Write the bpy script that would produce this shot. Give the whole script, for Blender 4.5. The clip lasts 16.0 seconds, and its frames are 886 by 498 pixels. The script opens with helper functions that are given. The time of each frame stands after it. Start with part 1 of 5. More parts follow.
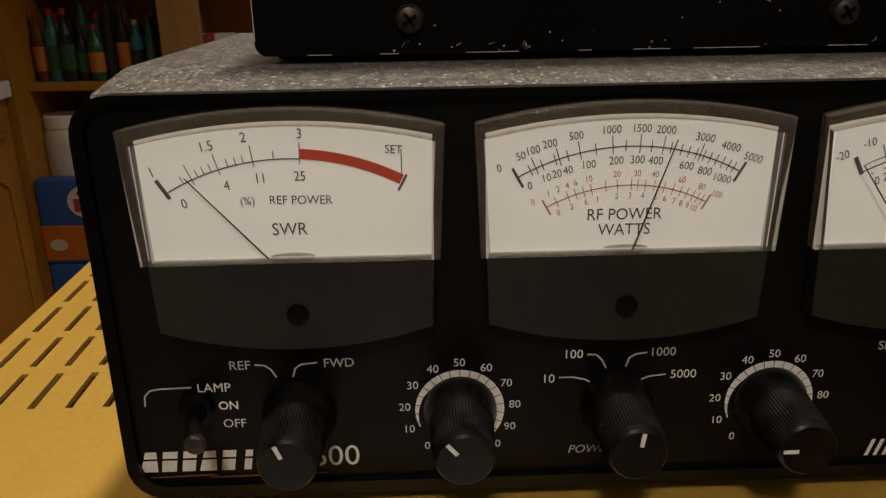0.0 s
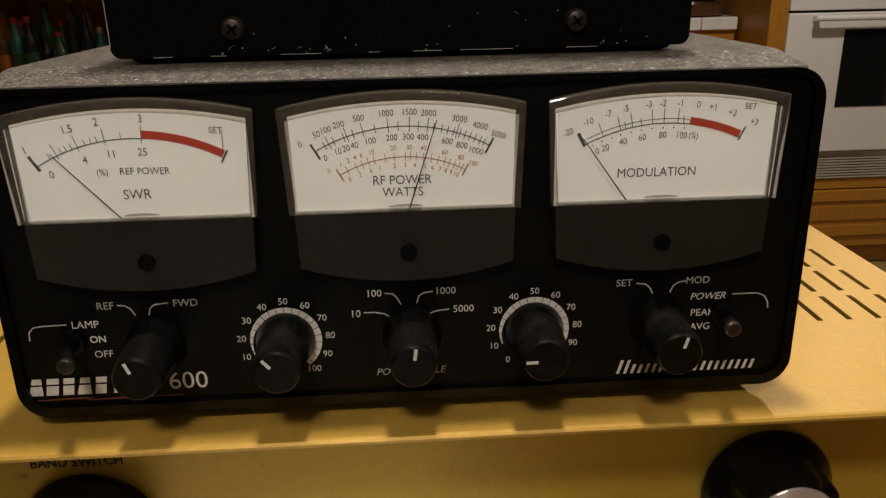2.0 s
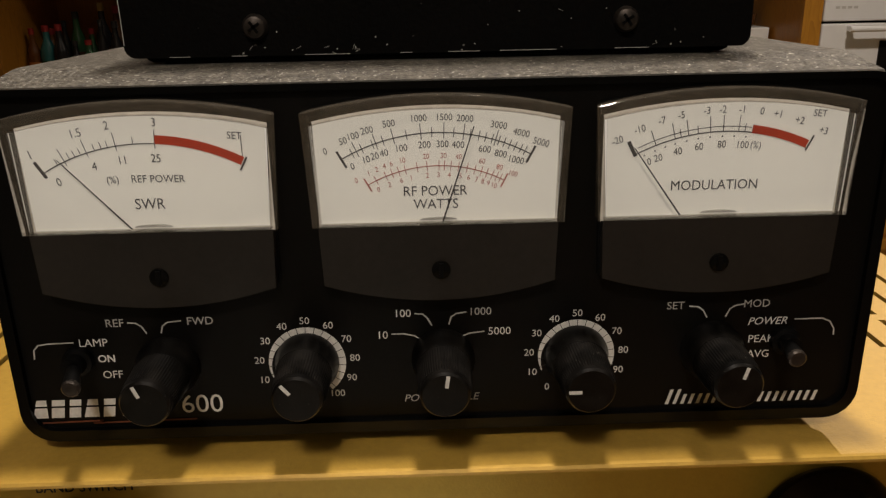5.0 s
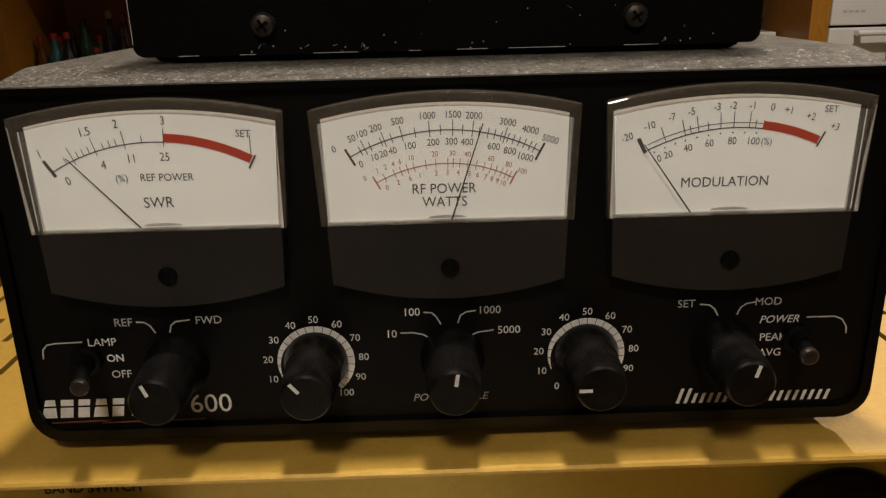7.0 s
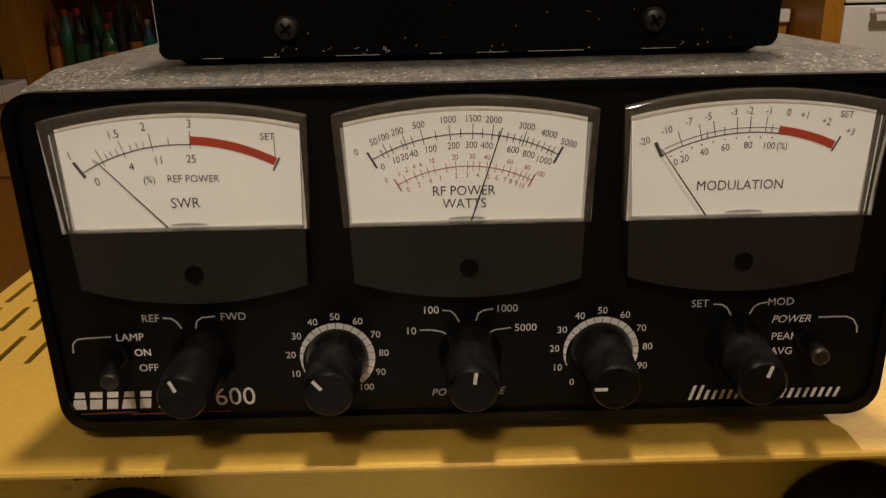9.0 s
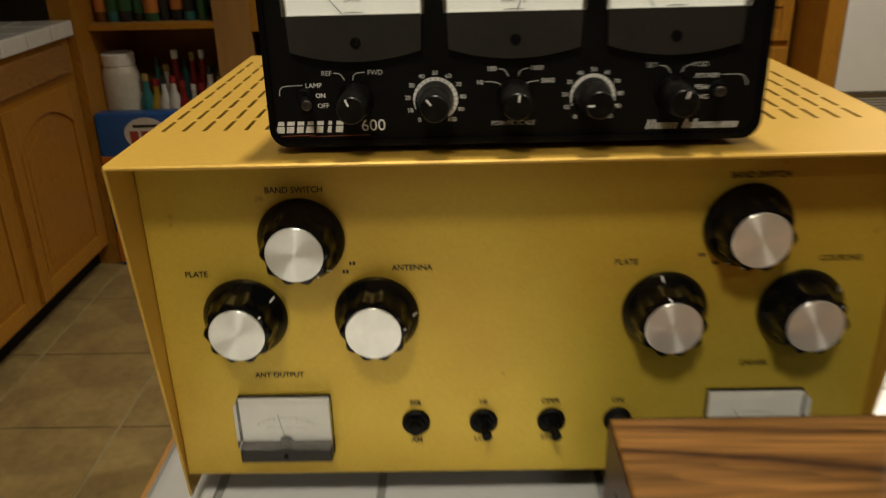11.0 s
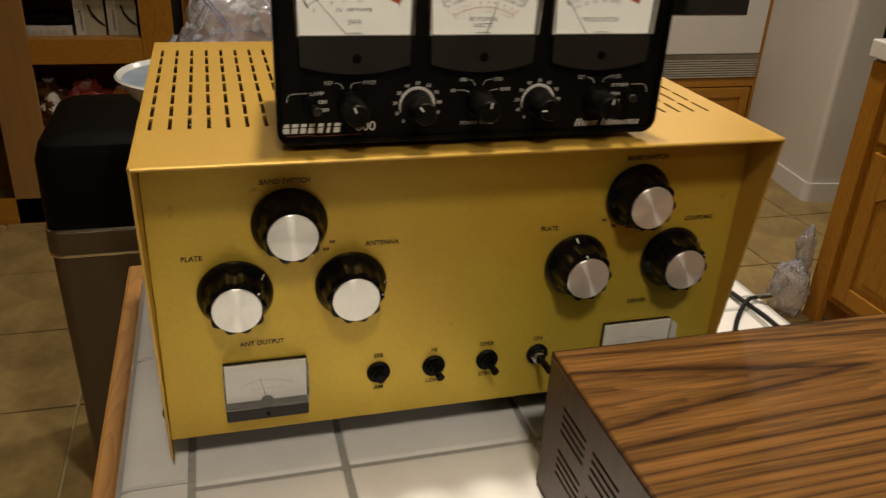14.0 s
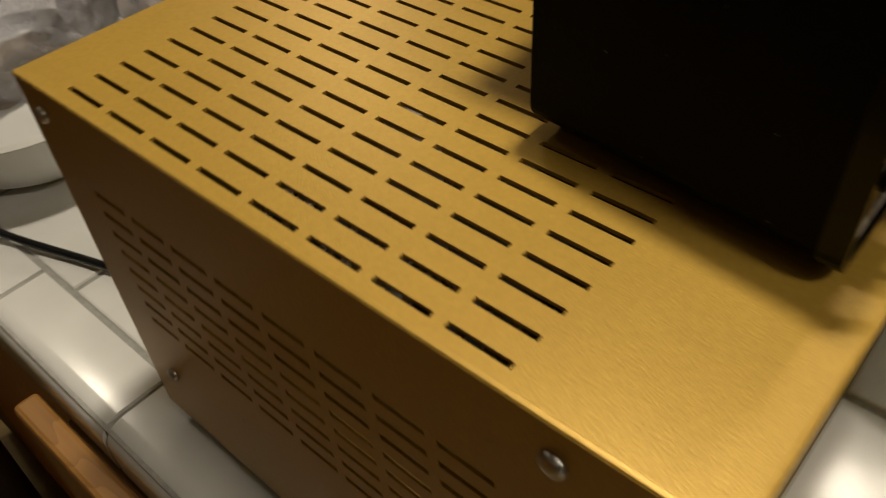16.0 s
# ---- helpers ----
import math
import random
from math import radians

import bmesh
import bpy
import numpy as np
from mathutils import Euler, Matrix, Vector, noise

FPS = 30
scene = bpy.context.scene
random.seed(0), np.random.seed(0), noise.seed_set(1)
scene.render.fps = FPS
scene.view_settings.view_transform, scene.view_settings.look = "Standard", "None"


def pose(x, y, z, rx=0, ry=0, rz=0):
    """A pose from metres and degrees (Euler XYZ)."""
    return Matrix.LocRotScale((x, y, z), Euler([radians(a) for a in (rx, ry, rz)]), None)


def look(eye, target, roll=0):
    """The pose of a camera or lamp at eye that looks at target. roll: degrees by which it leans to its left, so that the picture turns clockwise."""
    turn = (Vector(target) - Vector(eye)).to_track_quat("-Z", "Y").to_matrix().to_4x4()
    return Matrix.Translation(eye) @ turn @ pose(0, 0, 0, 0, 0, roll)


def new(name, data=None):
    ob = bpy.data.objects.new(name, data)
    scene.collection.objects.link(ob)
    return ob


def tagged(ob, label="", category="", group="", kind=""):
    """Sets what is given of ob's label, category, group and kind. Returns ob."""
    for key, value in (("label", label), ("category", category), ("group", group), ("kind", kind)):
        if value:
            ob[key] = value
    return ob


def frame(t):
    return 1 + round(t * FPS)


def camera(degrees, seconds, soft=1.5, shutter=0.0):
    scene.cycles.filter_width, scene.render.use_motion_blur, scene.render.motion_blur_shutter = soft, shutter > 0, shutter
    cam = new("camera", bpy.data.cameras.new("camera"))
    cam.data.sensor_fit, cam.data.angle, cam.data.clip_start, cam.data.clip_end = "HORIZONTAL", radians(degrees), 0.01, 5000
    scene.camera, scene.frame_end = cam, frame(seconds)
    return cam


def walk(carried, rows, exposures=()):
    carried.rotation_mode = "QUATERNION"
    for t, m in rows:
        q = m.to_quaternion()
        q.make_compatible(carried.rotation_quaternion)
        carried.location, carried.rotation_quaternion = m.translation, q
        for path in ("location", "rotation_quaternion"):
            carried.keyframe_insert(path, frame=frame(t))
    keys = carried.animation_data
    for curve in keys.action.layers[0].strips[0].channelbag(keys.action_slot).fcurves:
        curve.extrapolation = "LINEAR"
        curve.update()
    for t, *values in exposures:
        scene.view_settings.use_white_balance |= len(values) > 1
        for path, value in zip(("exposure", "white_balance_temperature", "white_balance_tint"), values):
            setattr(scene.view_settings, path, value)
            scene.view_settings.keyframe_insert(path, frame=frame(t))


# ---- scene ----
cam = camera(57.8, 16.0, soft=1.3, shutter=0.5)
PATH = [
    (0, (0.1674, -0.1902, 1.2823), (0.1914, 0.7496, 0.9416), -0.96),
    (0.5, (0.1690, -0.1894, 1.2830), (0.1936, 0.7496, 0.9365), -0.86),
    (1, (0.2123, -0.2286, 1.2866), (0.2450, 0.7075, 0.9364), -1.00),
    (1.5, (0.2117, -0.2436, 1.2863), (0.2651, 0.6945, 0.9440), -1.00),
    (2, (0.2122, -0.2438, 1.2860), (0.2622, 0.6969, 0.9506), -1.21),
    (2.5, (0.2123, -0.2427, 1.2858), (0.2581, 0.6991, 0.9527), -1.40),
    (3, (0.2092, -0.2338, 1.2815), (0.2513, 0.7102, 0.9542), -1.41),
    (3.5, (0.2057, -0.2270, 1.2829), (0.2398, 0.7175, 0.9562), -1.19),
    (4, (0.2073, -0.2251, 1.2823), (0.2349, 0.7201, 0.9572), -1.10),
    (6.5, (0.2107, -0.2250, 1.2804), (0.2263, 0.7217, 0.9587), -1.33),
    (7, (0.2093, -0.2249, 1.2793), (0.2222, 0.7237, 0.9631), -1.44),
    (7.5, (0.2089, -0.2242, 1.2793), (0.2184, 0.7242, 0.9622), -1.60),
    (8, (0.2090, -0.2234, 1.2794), (0.2158, 0.7240, 0.9593), -1.63),
    (8.2, (0.2083, -0.2238, 1.2809), (0.2160, 0.7235, 0.9608), -1.56),
    (10.3, (0.204, -0.272, 1.290), (0.123, 1.567, 0.509), -2.3),
    (10.5, (0.196, -0.305, 1.262), (0.087, 1.549, 0.521), -3.0),
    (10.8, (0.1806, -0.3641, 1.2491), (0.1400, 0.5628, 0.8760), -2.13),
    (11, (0.1853, -0.4089, 1.2642), (0.1658, 0.5111, 0.8727), -1.52),
    (11.5, (0.1518, -0.4795, 1.2824), (0.2484, 0.4236, 0.8638), 0.02),
    (12, (0.1094, -0.4817, 1.3045), (0.3478, 0.3949, 0.8863), 0.79),
    (12.5, (0.0972, -0.4806, 1.3145), (0.3457, 0.3863, 0.8824), -0.12),
    (13, (0.0919, -0.4911, 1.3179), (0.3444, 0.3705, 0.8776), 0.24),
    (13.5, (0.0855, -0.4987, 1.3239), (0.3431, 0.3576, 0.8764), 1.25),
    (14, (0.0612, -0.4714, 1.3108), (0.3171, 0.3901, 0.8722), 2.99),
    (14.5, (0.0212, -0.4029, 1.2995), (0.3208, 0.4191, 0.8152), 6.22),
    (14.8, (0.0234, -0.3686, 1.3146), (0.3181, 0.4178, 0.7717), 6.05),
    (15, (-0.0057, -0.3294, 1.3003), (0.2854, 0.4506, 0.7463), 4.05),
    (15.2, (-0.0710, -0.2488, 1.3093), (0.2897, 0.4768, 0.7233), 2.16),
    (15.3, (-0.1015, -0.2106, 1.3129), (0.2956, 0.4973, 0.7289), 0.53),
    (15.4, (-0.1176, -0.1761, 1.3182), (0.3058, 0.5146, 0.7320), -1.31),
    (15.5, (-0.1226, -0.1532, 1.3181), (0.3458, 0.5017, 0.7251), -2.70),
    (15.7, (-0.1119, -0.1067, 1.3142), (0.4150, 0.4782, 0.6975), -2.34),
    (16, (-0.0857, -0.0440, 1.3188), (0.4349, 0.4567, 0.6272), -4.02),
]
walk(cam, [(t, look(eye, target, roll)) for t, eye, target, roll in PATH],
     exposures=[(0.0, -0.48, 6400, 18), (8.2, -0.48, 6400, 17), (10.4, -0.32, 8000, 22), (11.0, -0.12, 6500, 8), (12.0, -0.28, 6700, 14), (13.5, -0.30, 6700, 14), (14.5, -0.42, 6800, 15), (15.5, -0.62, 6500, 11), (16.0, -0.85, 6700, 10)])

# ---- light: recessed ceiling lamps of the kitchen, and added fill lamps ----
world = bpy.data.worlds.new("world")
world.use_nodes = True
world.node_tree.nodes["Background"].inputs[0].default_value = (1.0, 0.85, 0.65, 1)
world.node_tree.nodes["Background"].inputs[1].default_value = 0.002
scene.world = world
CEILING = 2.44
# The first three follow from shadows and reflections; the last three are added fill.
LAMPS = [((0.27, 0.09), 12.5), ((1.33, -0.05), 3.5), ((0.05, -1.05), 14.0), ((0.45, -2.10), 9.0), ((0.05, 1.75), 4.0), ((1.55, 1.9), 21.0)]
for (lx, ly), watts in LAMPS:
    data = bpy.data.lights.new("downlight", "AREA")
    data.shape, data.size, data.energy, data.color = "DISK", 0.11 if ly > -1 else 0.26, watts, (1.0, 0.90, 0.73)
    data.spread = radians(135)
    lamp = new("downlight", data)
    lamp.matrix_world = pose(lx, ly, CEILING - 0.012)


# ---- materials ----
def mat(name, color, rough=0.5, metal=0.0, vary=0.12, grain=60.0, blotch=6.0, bump=0.0, bump_scale=None,
        spec=0.5, coat=0.0, stretch=(1, 1, 1), second=None, rough_vary=0.0, specks=None):
    """A surface with variation at two scales. second: a colour of the blotches. specks: (colour, scale, threshold)."""
    m = bpy.data.materials.new(name)
    m.use_nodes = True
    nt = m.node_tree
    b = nt.nodes["Principled BSDF"]
    b.inputs["Metallic"].default_value = metal
    b.inputs["Roughness"].default_value = rough
    b.inputs["Specular IOR Level"].default_value = spec
    b.inputs["Coat Weight"].default_value = coat
    b.inputs["Coat Roughness"].default_value = 0.12
    tc = nt.nodes.new("ShaderNodeTexCoord")
    mp = nt.nodes.new("ShaderNodeMapping")
    mp.inputs["Scale"].default_value = stretch
    nt.links.new(tc.outputs["Object"], mp.inputs["Vector"])

    def noise_node(scale, detail=4.0):
        n = nt.nodes.new("ShaderNodeTexNoise")
        n.inputs["Scale"].default_value, n.inputs["Detail"].default_value = scale, detail
        nt.links.new(mp.outputs["Vector"], n.inputs["Vector"])
        return n

    big, small = noise_node(blotch, 3.0), noise_node(grain, 5.0)
    dark = tuple(c * (1 - vary * 1.6) for c in color) if second is None else second
    mix = nt.nodes.new("ShaderNodeMix")
    mix.data_type = "RGBA"
    mix.inputs["A"].default_value, mix.inputs["B"].default_value = (*dark, 1), (*color, 1)
    ramp = nt.nodes.new("ShaderNodeMapRange")
    ramp.inputs["From Min"].default_value, ramp.inputs["From Max"].default_value = 0.3, 0.62
    nt.links.new(big.outputs["Fac"], ramp.inputs["Value"])
    nt.links.new(ramp.outputs["Result"], mix.inputs["Factor"])
    fine = nt.nodes.new("ShaderNodeMix")
    fine.data_type, fine.blend_type = "RGBA", "MULTIPLY"
    fine.inputs["Factor"].default_value = 1.0
    tone = nt.nodes.new("ShaderNodeMapRange")
    tone.inputs["From Min"].default_value, tone.inputs["From Max"].default_value = 0.25, 0.75
    tone.inputs["To Min"].default_value, tone.inputs["To Max"].default_value = 1 - vary, 1 + vary
    nt.links.new(small.outputs["Fac"], tone.inputs["Value"])
    nt.links.new(mix.outputs["Result"], fine.inputs["A"])
    nt.links.new(tone.outputs["Result"], fine.inputs["B"])
    out = fine.outputs["Result"]
    if specks:
        sc, sscale, cut = specks
        sn = noise_node(sscale, 2.0)
        step = nt.nodes.new("ShaderNodeMapRange")
        step.inputs["From Min"].default_value, step.inputs["From Max"].default_value = cut, cut + 0.05
        nt.links.new(sn.outputs["Fac"], step.inputs["Value"])
        sm = nt.nodes.new("ShaderNodeMix")
        sm.data_type = "RGBA"
        sm.inputs["B"].default_value = (*sc, 1)
        nt.links.new(step.outputs["Result"], sm.inputs["Factor"])
        nt.links.new(out, sm.inputs["A"])
        out = sm.outputs["Result"]
    nt.links.new(out, b.inputs["Base Color"])
    if rough_vary:
        rr = nt.nodes.new("ShaderNodeMapRange")
        rr.inputs["To Min"].default_value, rr.inputs["To Max"].default_value = rough - rough_vary, rough + rough_vary
        nt.links.new(big.outputs["Fac"], rr.inputs["Value"])
        nt.links.new(rr.outputs["Result"], b.inputs["Roughness"])
    if bump:
        bn = nt.nodes.new("ShaderNodeBump")
        bn.inputs["Strength"].default_value, bn.inputs["Distance"].default_value = bump, 0.001
        src = small if bump_scale is None else noise_node(bump_scale, 3.0)
        nt.links.new(src.outputs["Fac"], bn.inputs["Height"])
        nt.links.new(bn.outputs["Normal"], b.inputs["Normal"])
    return m


def wood(name, light, dark, axis="X", rough=0.4, scale=1.0, coat=0.0, figure=6.0, bump=0.15, rings_n=16, crisp=False):
    """Grain along one axis, with long wavy figure and fine pores."""
    m = bpy.data.materials.new(name)
    m.use_nodes = True
    nt = m.node_tree
    b = nt.nodes["Principled BSDF"]
    b.inputs["Roughness"].default_value = rough
    b.inputs["Coat Weight"].default_value = coat
    b.inputs["Coat Roughness"].default_value = 0.2
    tc = nt.nodes.new("ShaderNodeTexCoord")
    mp = nt.nodes.new("ShaderNodeMapping")
    long, wide = (0.07 if crisp else 0.16) * scale, 1.0 * scale
    mp.inputs["Scale"].default_value = {"X": (long, wide, wide), "Y": (wide, long, wide), "Z": (wide, wide, long)}[axis]
    nt.links.new(tc.outputs["Object"], mp.inputs["Vector"])
    warp = nt.nodes.new("ShaderNodeTexNoise")
    warp.inputs["Scale"].default_value, warp.inputs["Detail"].default_value = figure, 1.5
    nt.links.new(mp.outputs["Vector"], warp.inputs["Vector"])
    rings = nt.nodes.new("ShaderNodeMath")
    rings.operation = "MULTIPLY"
    rings.inputs[1].default_value = rings_n
    nt.links.new(warp.outputs["Fac"], rings.inputs[0])
    saw = nt.nodes.new("ShaderNodeMath")
    saw.operation = "FRACT"
    nt.links.new(rings.outputs[0], saw.inputs[0])
    pores = nt.nodes.new("ShaderNodeTexNoise")
    pores.inputs["Scale"].default_value, pores.inputs["Detail"].default_value = 190.0, 4.0
    mp2 = nt.nodes.new("ShaderNodeMapping")
    mp2.inputs["Scale"].default_value = {"X": (0.05, 1, 1), "Y": (1, 0.05, 1), "Z": (1, 1, 0.05)}[axis]
    nt.links.new(tc.outputs["Object"], mp2.inputs["Vector"])
    nt.links.new(mp2.outputs["Vector"], pores.inputs["Vector"])
    mid = nt.nodes.new("ShaderNodeMix")
    mid.data_type = "FLOAT"
    mid.inputs["Factor"].default_value = 0.42
    nt.links.new(saw.outputs[0], mid.inputs["A"])
    nt.links.new(pores.outputs["Fac"], mid.inputs["B"])
    ramp = nt.nodes.new("ShaderNodeValToRGB")
    e = ramp.color_ramp.elements
    e[0].position, e[0].color = 0.08, (*light, 1)
    e[1].position, e[1].color = 0.95, (*dark, 1)
    k = ramp.color_ramp.elements.new(0.6)
    k.color = tuple((a * 0.6 + c * 0.4) for a, c in zip((*light, 1), (*dark, 1)))
    if crisp:
        e[0].position, k.position, e[2].position = 0.30, 0.52, 0.74
    nt.links.new(mid.outputs["Result"], ramp.inputs["Fac"])
    nt.links.new(ramp.outputs["Color"], b.inputs["Base Color"])
    bn = nt.nodes.new("ShaderNodeBump")
    bn.inputs["Strength"].default_value, bn.inputs["Distance"].default_value = bump, 0.0006
    nt.links.new(pores.outputs["Fac"], bn.inputs["Height"])
    nt.links.new(bn.outputs["Normal"], b.inputs["Normal"])
    return m


def clear(name, tint=(1, 1, 1), haze=0.0, rough=0.05, milk=(0.7, 0.68, 0.64)):
    """Thin clear plastic: transparent, with a Fresnel gloss and some milky haze."""
    m = bpy.data.materials.new(name)
    m.use_nodes = True
    nt = m.node_tree
    nt.nodes.remove(nt.nodes["Principled BSDF"])
    out = nt.nodes["Material Output"]
    tr, gl, df = (nt.nodes.new("ShaderNodeBsdf" + k) for k in ("Transparent", "Glossy", "Diffuse"))
    tr.inputs["Color"].default_value = (*tint, 1)
    gl.inputs["Roughness"].default_value = rough
    df.inputs["Color"].default_value = (*milk, 1)
    fr = nt.nodes.new("ShaderNodeFresnel")
    fr.inputs["IOR"].default_value = 1.45
    hz, mx = nt.nodes.new("ShaderNodeMixShader"), nt.nodes.new("ShaderNodeMixShader")
    n = nt.nodes.new("ShaderNodeTexNoise")
    n.inputs["Scale"].default_value = 25.0
    mr = nt.nodes.new("ShaderNodeMapRange")
    mr.inputs["From Min"].default_value, mr.inputs["From Max"].default_value = 0.3, 0.7
    mr.inputs["To Min"].default_value, mr.inputs["To Max"].default_value = haze * 0.4, haze
    nt.links.new(n.outputs["Fac"], mr.inputs["Value"])
    nt.links.new(mr.outputs["Result"], hz.inputs[0])
    nt.links.new(tr.outputs[0], hz.inputs[1])
    nt.links.new(df.outputs[0], hz.inputs[2])
    nt.links.new(fr.outputs[0], mx.inputs[0])
    nt.links.new(hz.outputs[0], mx.inputs[1])
    nt.links.new(gl.outputs[0], mx.inputs[2])
    nt.links.new(mx.outputs[0], out.inputs["Surface"])
    return m


def spun(name):
    """Spun aluminium: circular brushing about the object's own y axis."""
    m = mat(name, (0.90, 0.90, 0.87), rough=0.34, metal=0.70, vary=0.03, grain=300)
    nt = m.node_tree
    b = nt.nodes["Principled BSDF"]
    b.inputs["Anisotropic"].default_value = 0.90
    b.inputs["Anisotropic Rotation"].default_value = 0.25
    tan = nt.nodes.new("ShaderNodeTangent")
    tan.direction_type, tan.axis = "RADIAL", "Y"
    nt.links.new(tan.outputs["Tangent"], b.inputs["Tangent"])
    return m


GOLD = mat("gold_paint", (0.59, 0.430, 0.052), rough=0.36, metal=0.35, vary=0.05, grain=420, blotch=5, bump=0.10,
           bump_scale=900, spec=0.5, rough_vary=0.05, second=(0.46, 0.285, 0.032), specks=((0.34, 0.20, 0.02), 60, 0.73))
GOLD_COVER = mat("gold_hammered_paint", (0.56, 0.347, 0.058), rough=0.38, spec=0.55, metal=0.3, vary=0.07, grain=500, blotch=7, bump=0.12,
                 bump_scale=1100, rough_vary=0.06, second=(0.50, 0.305, 0.056), specks=((0.33, 0.19, 0.03), 70, 0.75))
TARNISH = mat("tarnished_screw", (0.065, 0.054, 0.046), rough=0.42, metal=0.7, vary=0.3, grain=500, blotch=200)
SCREW = mat("zinc_screw", (0.55, 0.53, 0.50), rough=0.3, metal=1.0, vary=0.1, grain=400)
STEEL = mat("brushed_steel", (0.42, 0.39, 0.35), rough=0.38, metal=1.0, vary=0.06, grain=300, stretch=(1, 1, 0.05))
BLACK_PANEL = mat("black_panel", (0.0038, 0.0034, 0.0030), rough=0.40, spec=0.16, vary=0.2, grain=700, blotch=20, bump=0.05, rough_vary=0.06)
BLACK_GLOSS = mat("black_bakelite", (0.004, 0.004, 0.004), rough=0.13, vary=0.2, grain=80, blotch=30, spec=0.20)
BLACK_KNOB = mat("black_dusty_knob", (0.0022, 0.0020, 0.0018), rough=0.30, vary=0.3, grain=900, blotch=160, spec=0.22,
                 second=(0.009, 0.008, 0.007), specks=((0.09, 0.085, 0.075), 1300, 0.72))
MASK = mat("grey_black_mask", (0.0205, 0.0175, 0.0145), rough=0.5, spec=0.3, vary=0.15, grain=500, blotch=40,
           specks=((0.12, 0.11, 0.10), 520, 0.78))
BLACK_CASE = mat("black_crinkle_case", (0.0030, 0.0027, 0.0025), rough=0.6, spec=0.07, vary=0.25, grain=600, blotch=30, bump=0.2, bump_scale=800,
                 specks=((0.16, 0.15, 0.14), 330, 0.765))
DUSTY_TOP = mat("dusty_black_top", (0.125, 0.115, 0.095), rough=0.42, vary=0.7, grain=1000, blotch=300, bump=0.9, bump_scale=800,
                second=(0.050, 0.045, 0.038), specks=((0.50, 0.48, 0.43), 950, 0.645))
BEZEL = mat("black_plastic_rim", (0.003, 0.003, 0.003), rough=0.22, spec=0.18, vary=0.15, grain=200)
RUBBER = mat("black_rubber", (0.02, 0.02, 0.02), rough=0.7, vary=0.15)
CABLE = mat("black_cable", (0.009, 0.009, 0.009), rough=0.4, spec=0.3, vary=0.15)
WHITE_INK = mat("white_ink", (0.78, 0.77, 0.73), rough=0.6, vary=0.10, grain=900, blotch=300)
GREY_INK = mat("grey_ink", (0.50, 0.49, 0.46), rough=0.6, vary=0.12, grain=900, blotch=300)
SCALE_INK = mat("faded_black_ink", (0.085, 0.080, 0.078), rough=0.6, vary=0.2, grain=700, blotch=200)
BLACK_INK = mat("black_ink", (0.02, 0.018, 0.016), rough=0.6, vary=0.15)
BROWN_INK = mat("brown_ink", (0.022, 0.012, 0.004), rough=0.6, vary=0.3, grain=900)
RED_INK = mat("red_ink", (0.56, 0.050, 0.014), rough=0.55, vary=0.05)
PINK_INK = mat("faint_red_ink", (0.55, 0.18, 0.14), rough=0.6, vary=0.08)
ORANGE_INK = mat("rust_ink", (0.20, 0.06, 0.03), rough=0.6, vary=0.2)
NEEDLE = mat("needle_black", (0.02, 0.02, 0.02), rough=0.4, vary=0.05)
CREAM_DIAL = mat("old_meter_dial", (0.78, 0.77, 0.72), rough=0.5, vary=0.05, grain=60, blotch=40)
SPUN = spun("spun_aluminium")
OLD_CLEAR = clear("aged_meter_plastic", (0.98, 0.98, 0.98), haze=0.12)
CLEAR = clear("clear_meter_plastic", (0.97, 0.97, 0.95), haze=0.02)
RIM = clear("smoky_meter_rim", (0.62, 0.58, 0.51), haze=0.16, rough=0.10, milk=(0.40, 0.35, 0.28))
BAG = clear("polythene_bag", (0.94, 0.94, 0.97), haze=0.34, rough=0.10, milk=(0.74, 0.74, 0.82))
TILE = mat("white_glazed_tile", (0.80, 0.80, 0.78), rough=0.16, vary=0.03, grain=30, blotch=14, spec=0.5, bump=0.05, bump_scale=60,
           second=(0.74, 0.74, 0.72))
GROUT = mat("grey_grout", (0.40, 0.395, 0.37), rough=0.9, vary=0.15, grain=250, bump=0.4)
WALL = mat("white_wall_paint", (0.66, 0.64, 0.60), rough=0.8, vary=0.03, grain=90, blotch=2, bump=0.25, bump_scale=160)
# Outer walls are unseen; their colour is darkened to cut bounced light.
WALL_DIM = mat("dimmed_wall_paint", (0.25, 0.24, 0.20), rough=0.85, vary=0.04, grain=90, blotch=2, bump=0.2, bump_scale=160)
CEIL = mat("white_ceiling_paint", (0.74, 0.72, 0.68), rough=0.9, vary=0.03, grain=120, bump=0.3)
FLOOR_TILE = mat("brown_floor_tile", (0.37, 0.27, 0.105), rough=0.42, vary=0.16, grain=35, blotch=6, bump=0.15, second=(0.22, 0.15, 0.065))
FLOOR_GROUT = mat("tan_floor_grout", (0.42, 0.34, 0.18), rough=0.9, vary=0.12, grain=90)
OAK = wood("golden_oak", (0.44, 0.200, 0.020), (0.27, 0.108, 0.010), "Z", rough=0.42, scale=3.0)
OAK_X = wood("golden_oak_rail", (0.46, 0.215, 0.022), (0.32, 0.135, 0.013), "X", rough=0.42, scale=3.0)
OAK_Y = wood("golden_oak_edge", (0.40, 0.20, 0.055), (0.24, 0.11, 0.03), "Y", rough=0.45, scale=4.0)
PINE = mat("pale_wood_lining", (0.38, 0.205, 0.060), rough=0.6, vary=0.1, grain=40, blotch=5, stretch=(1, 1, 0.1))


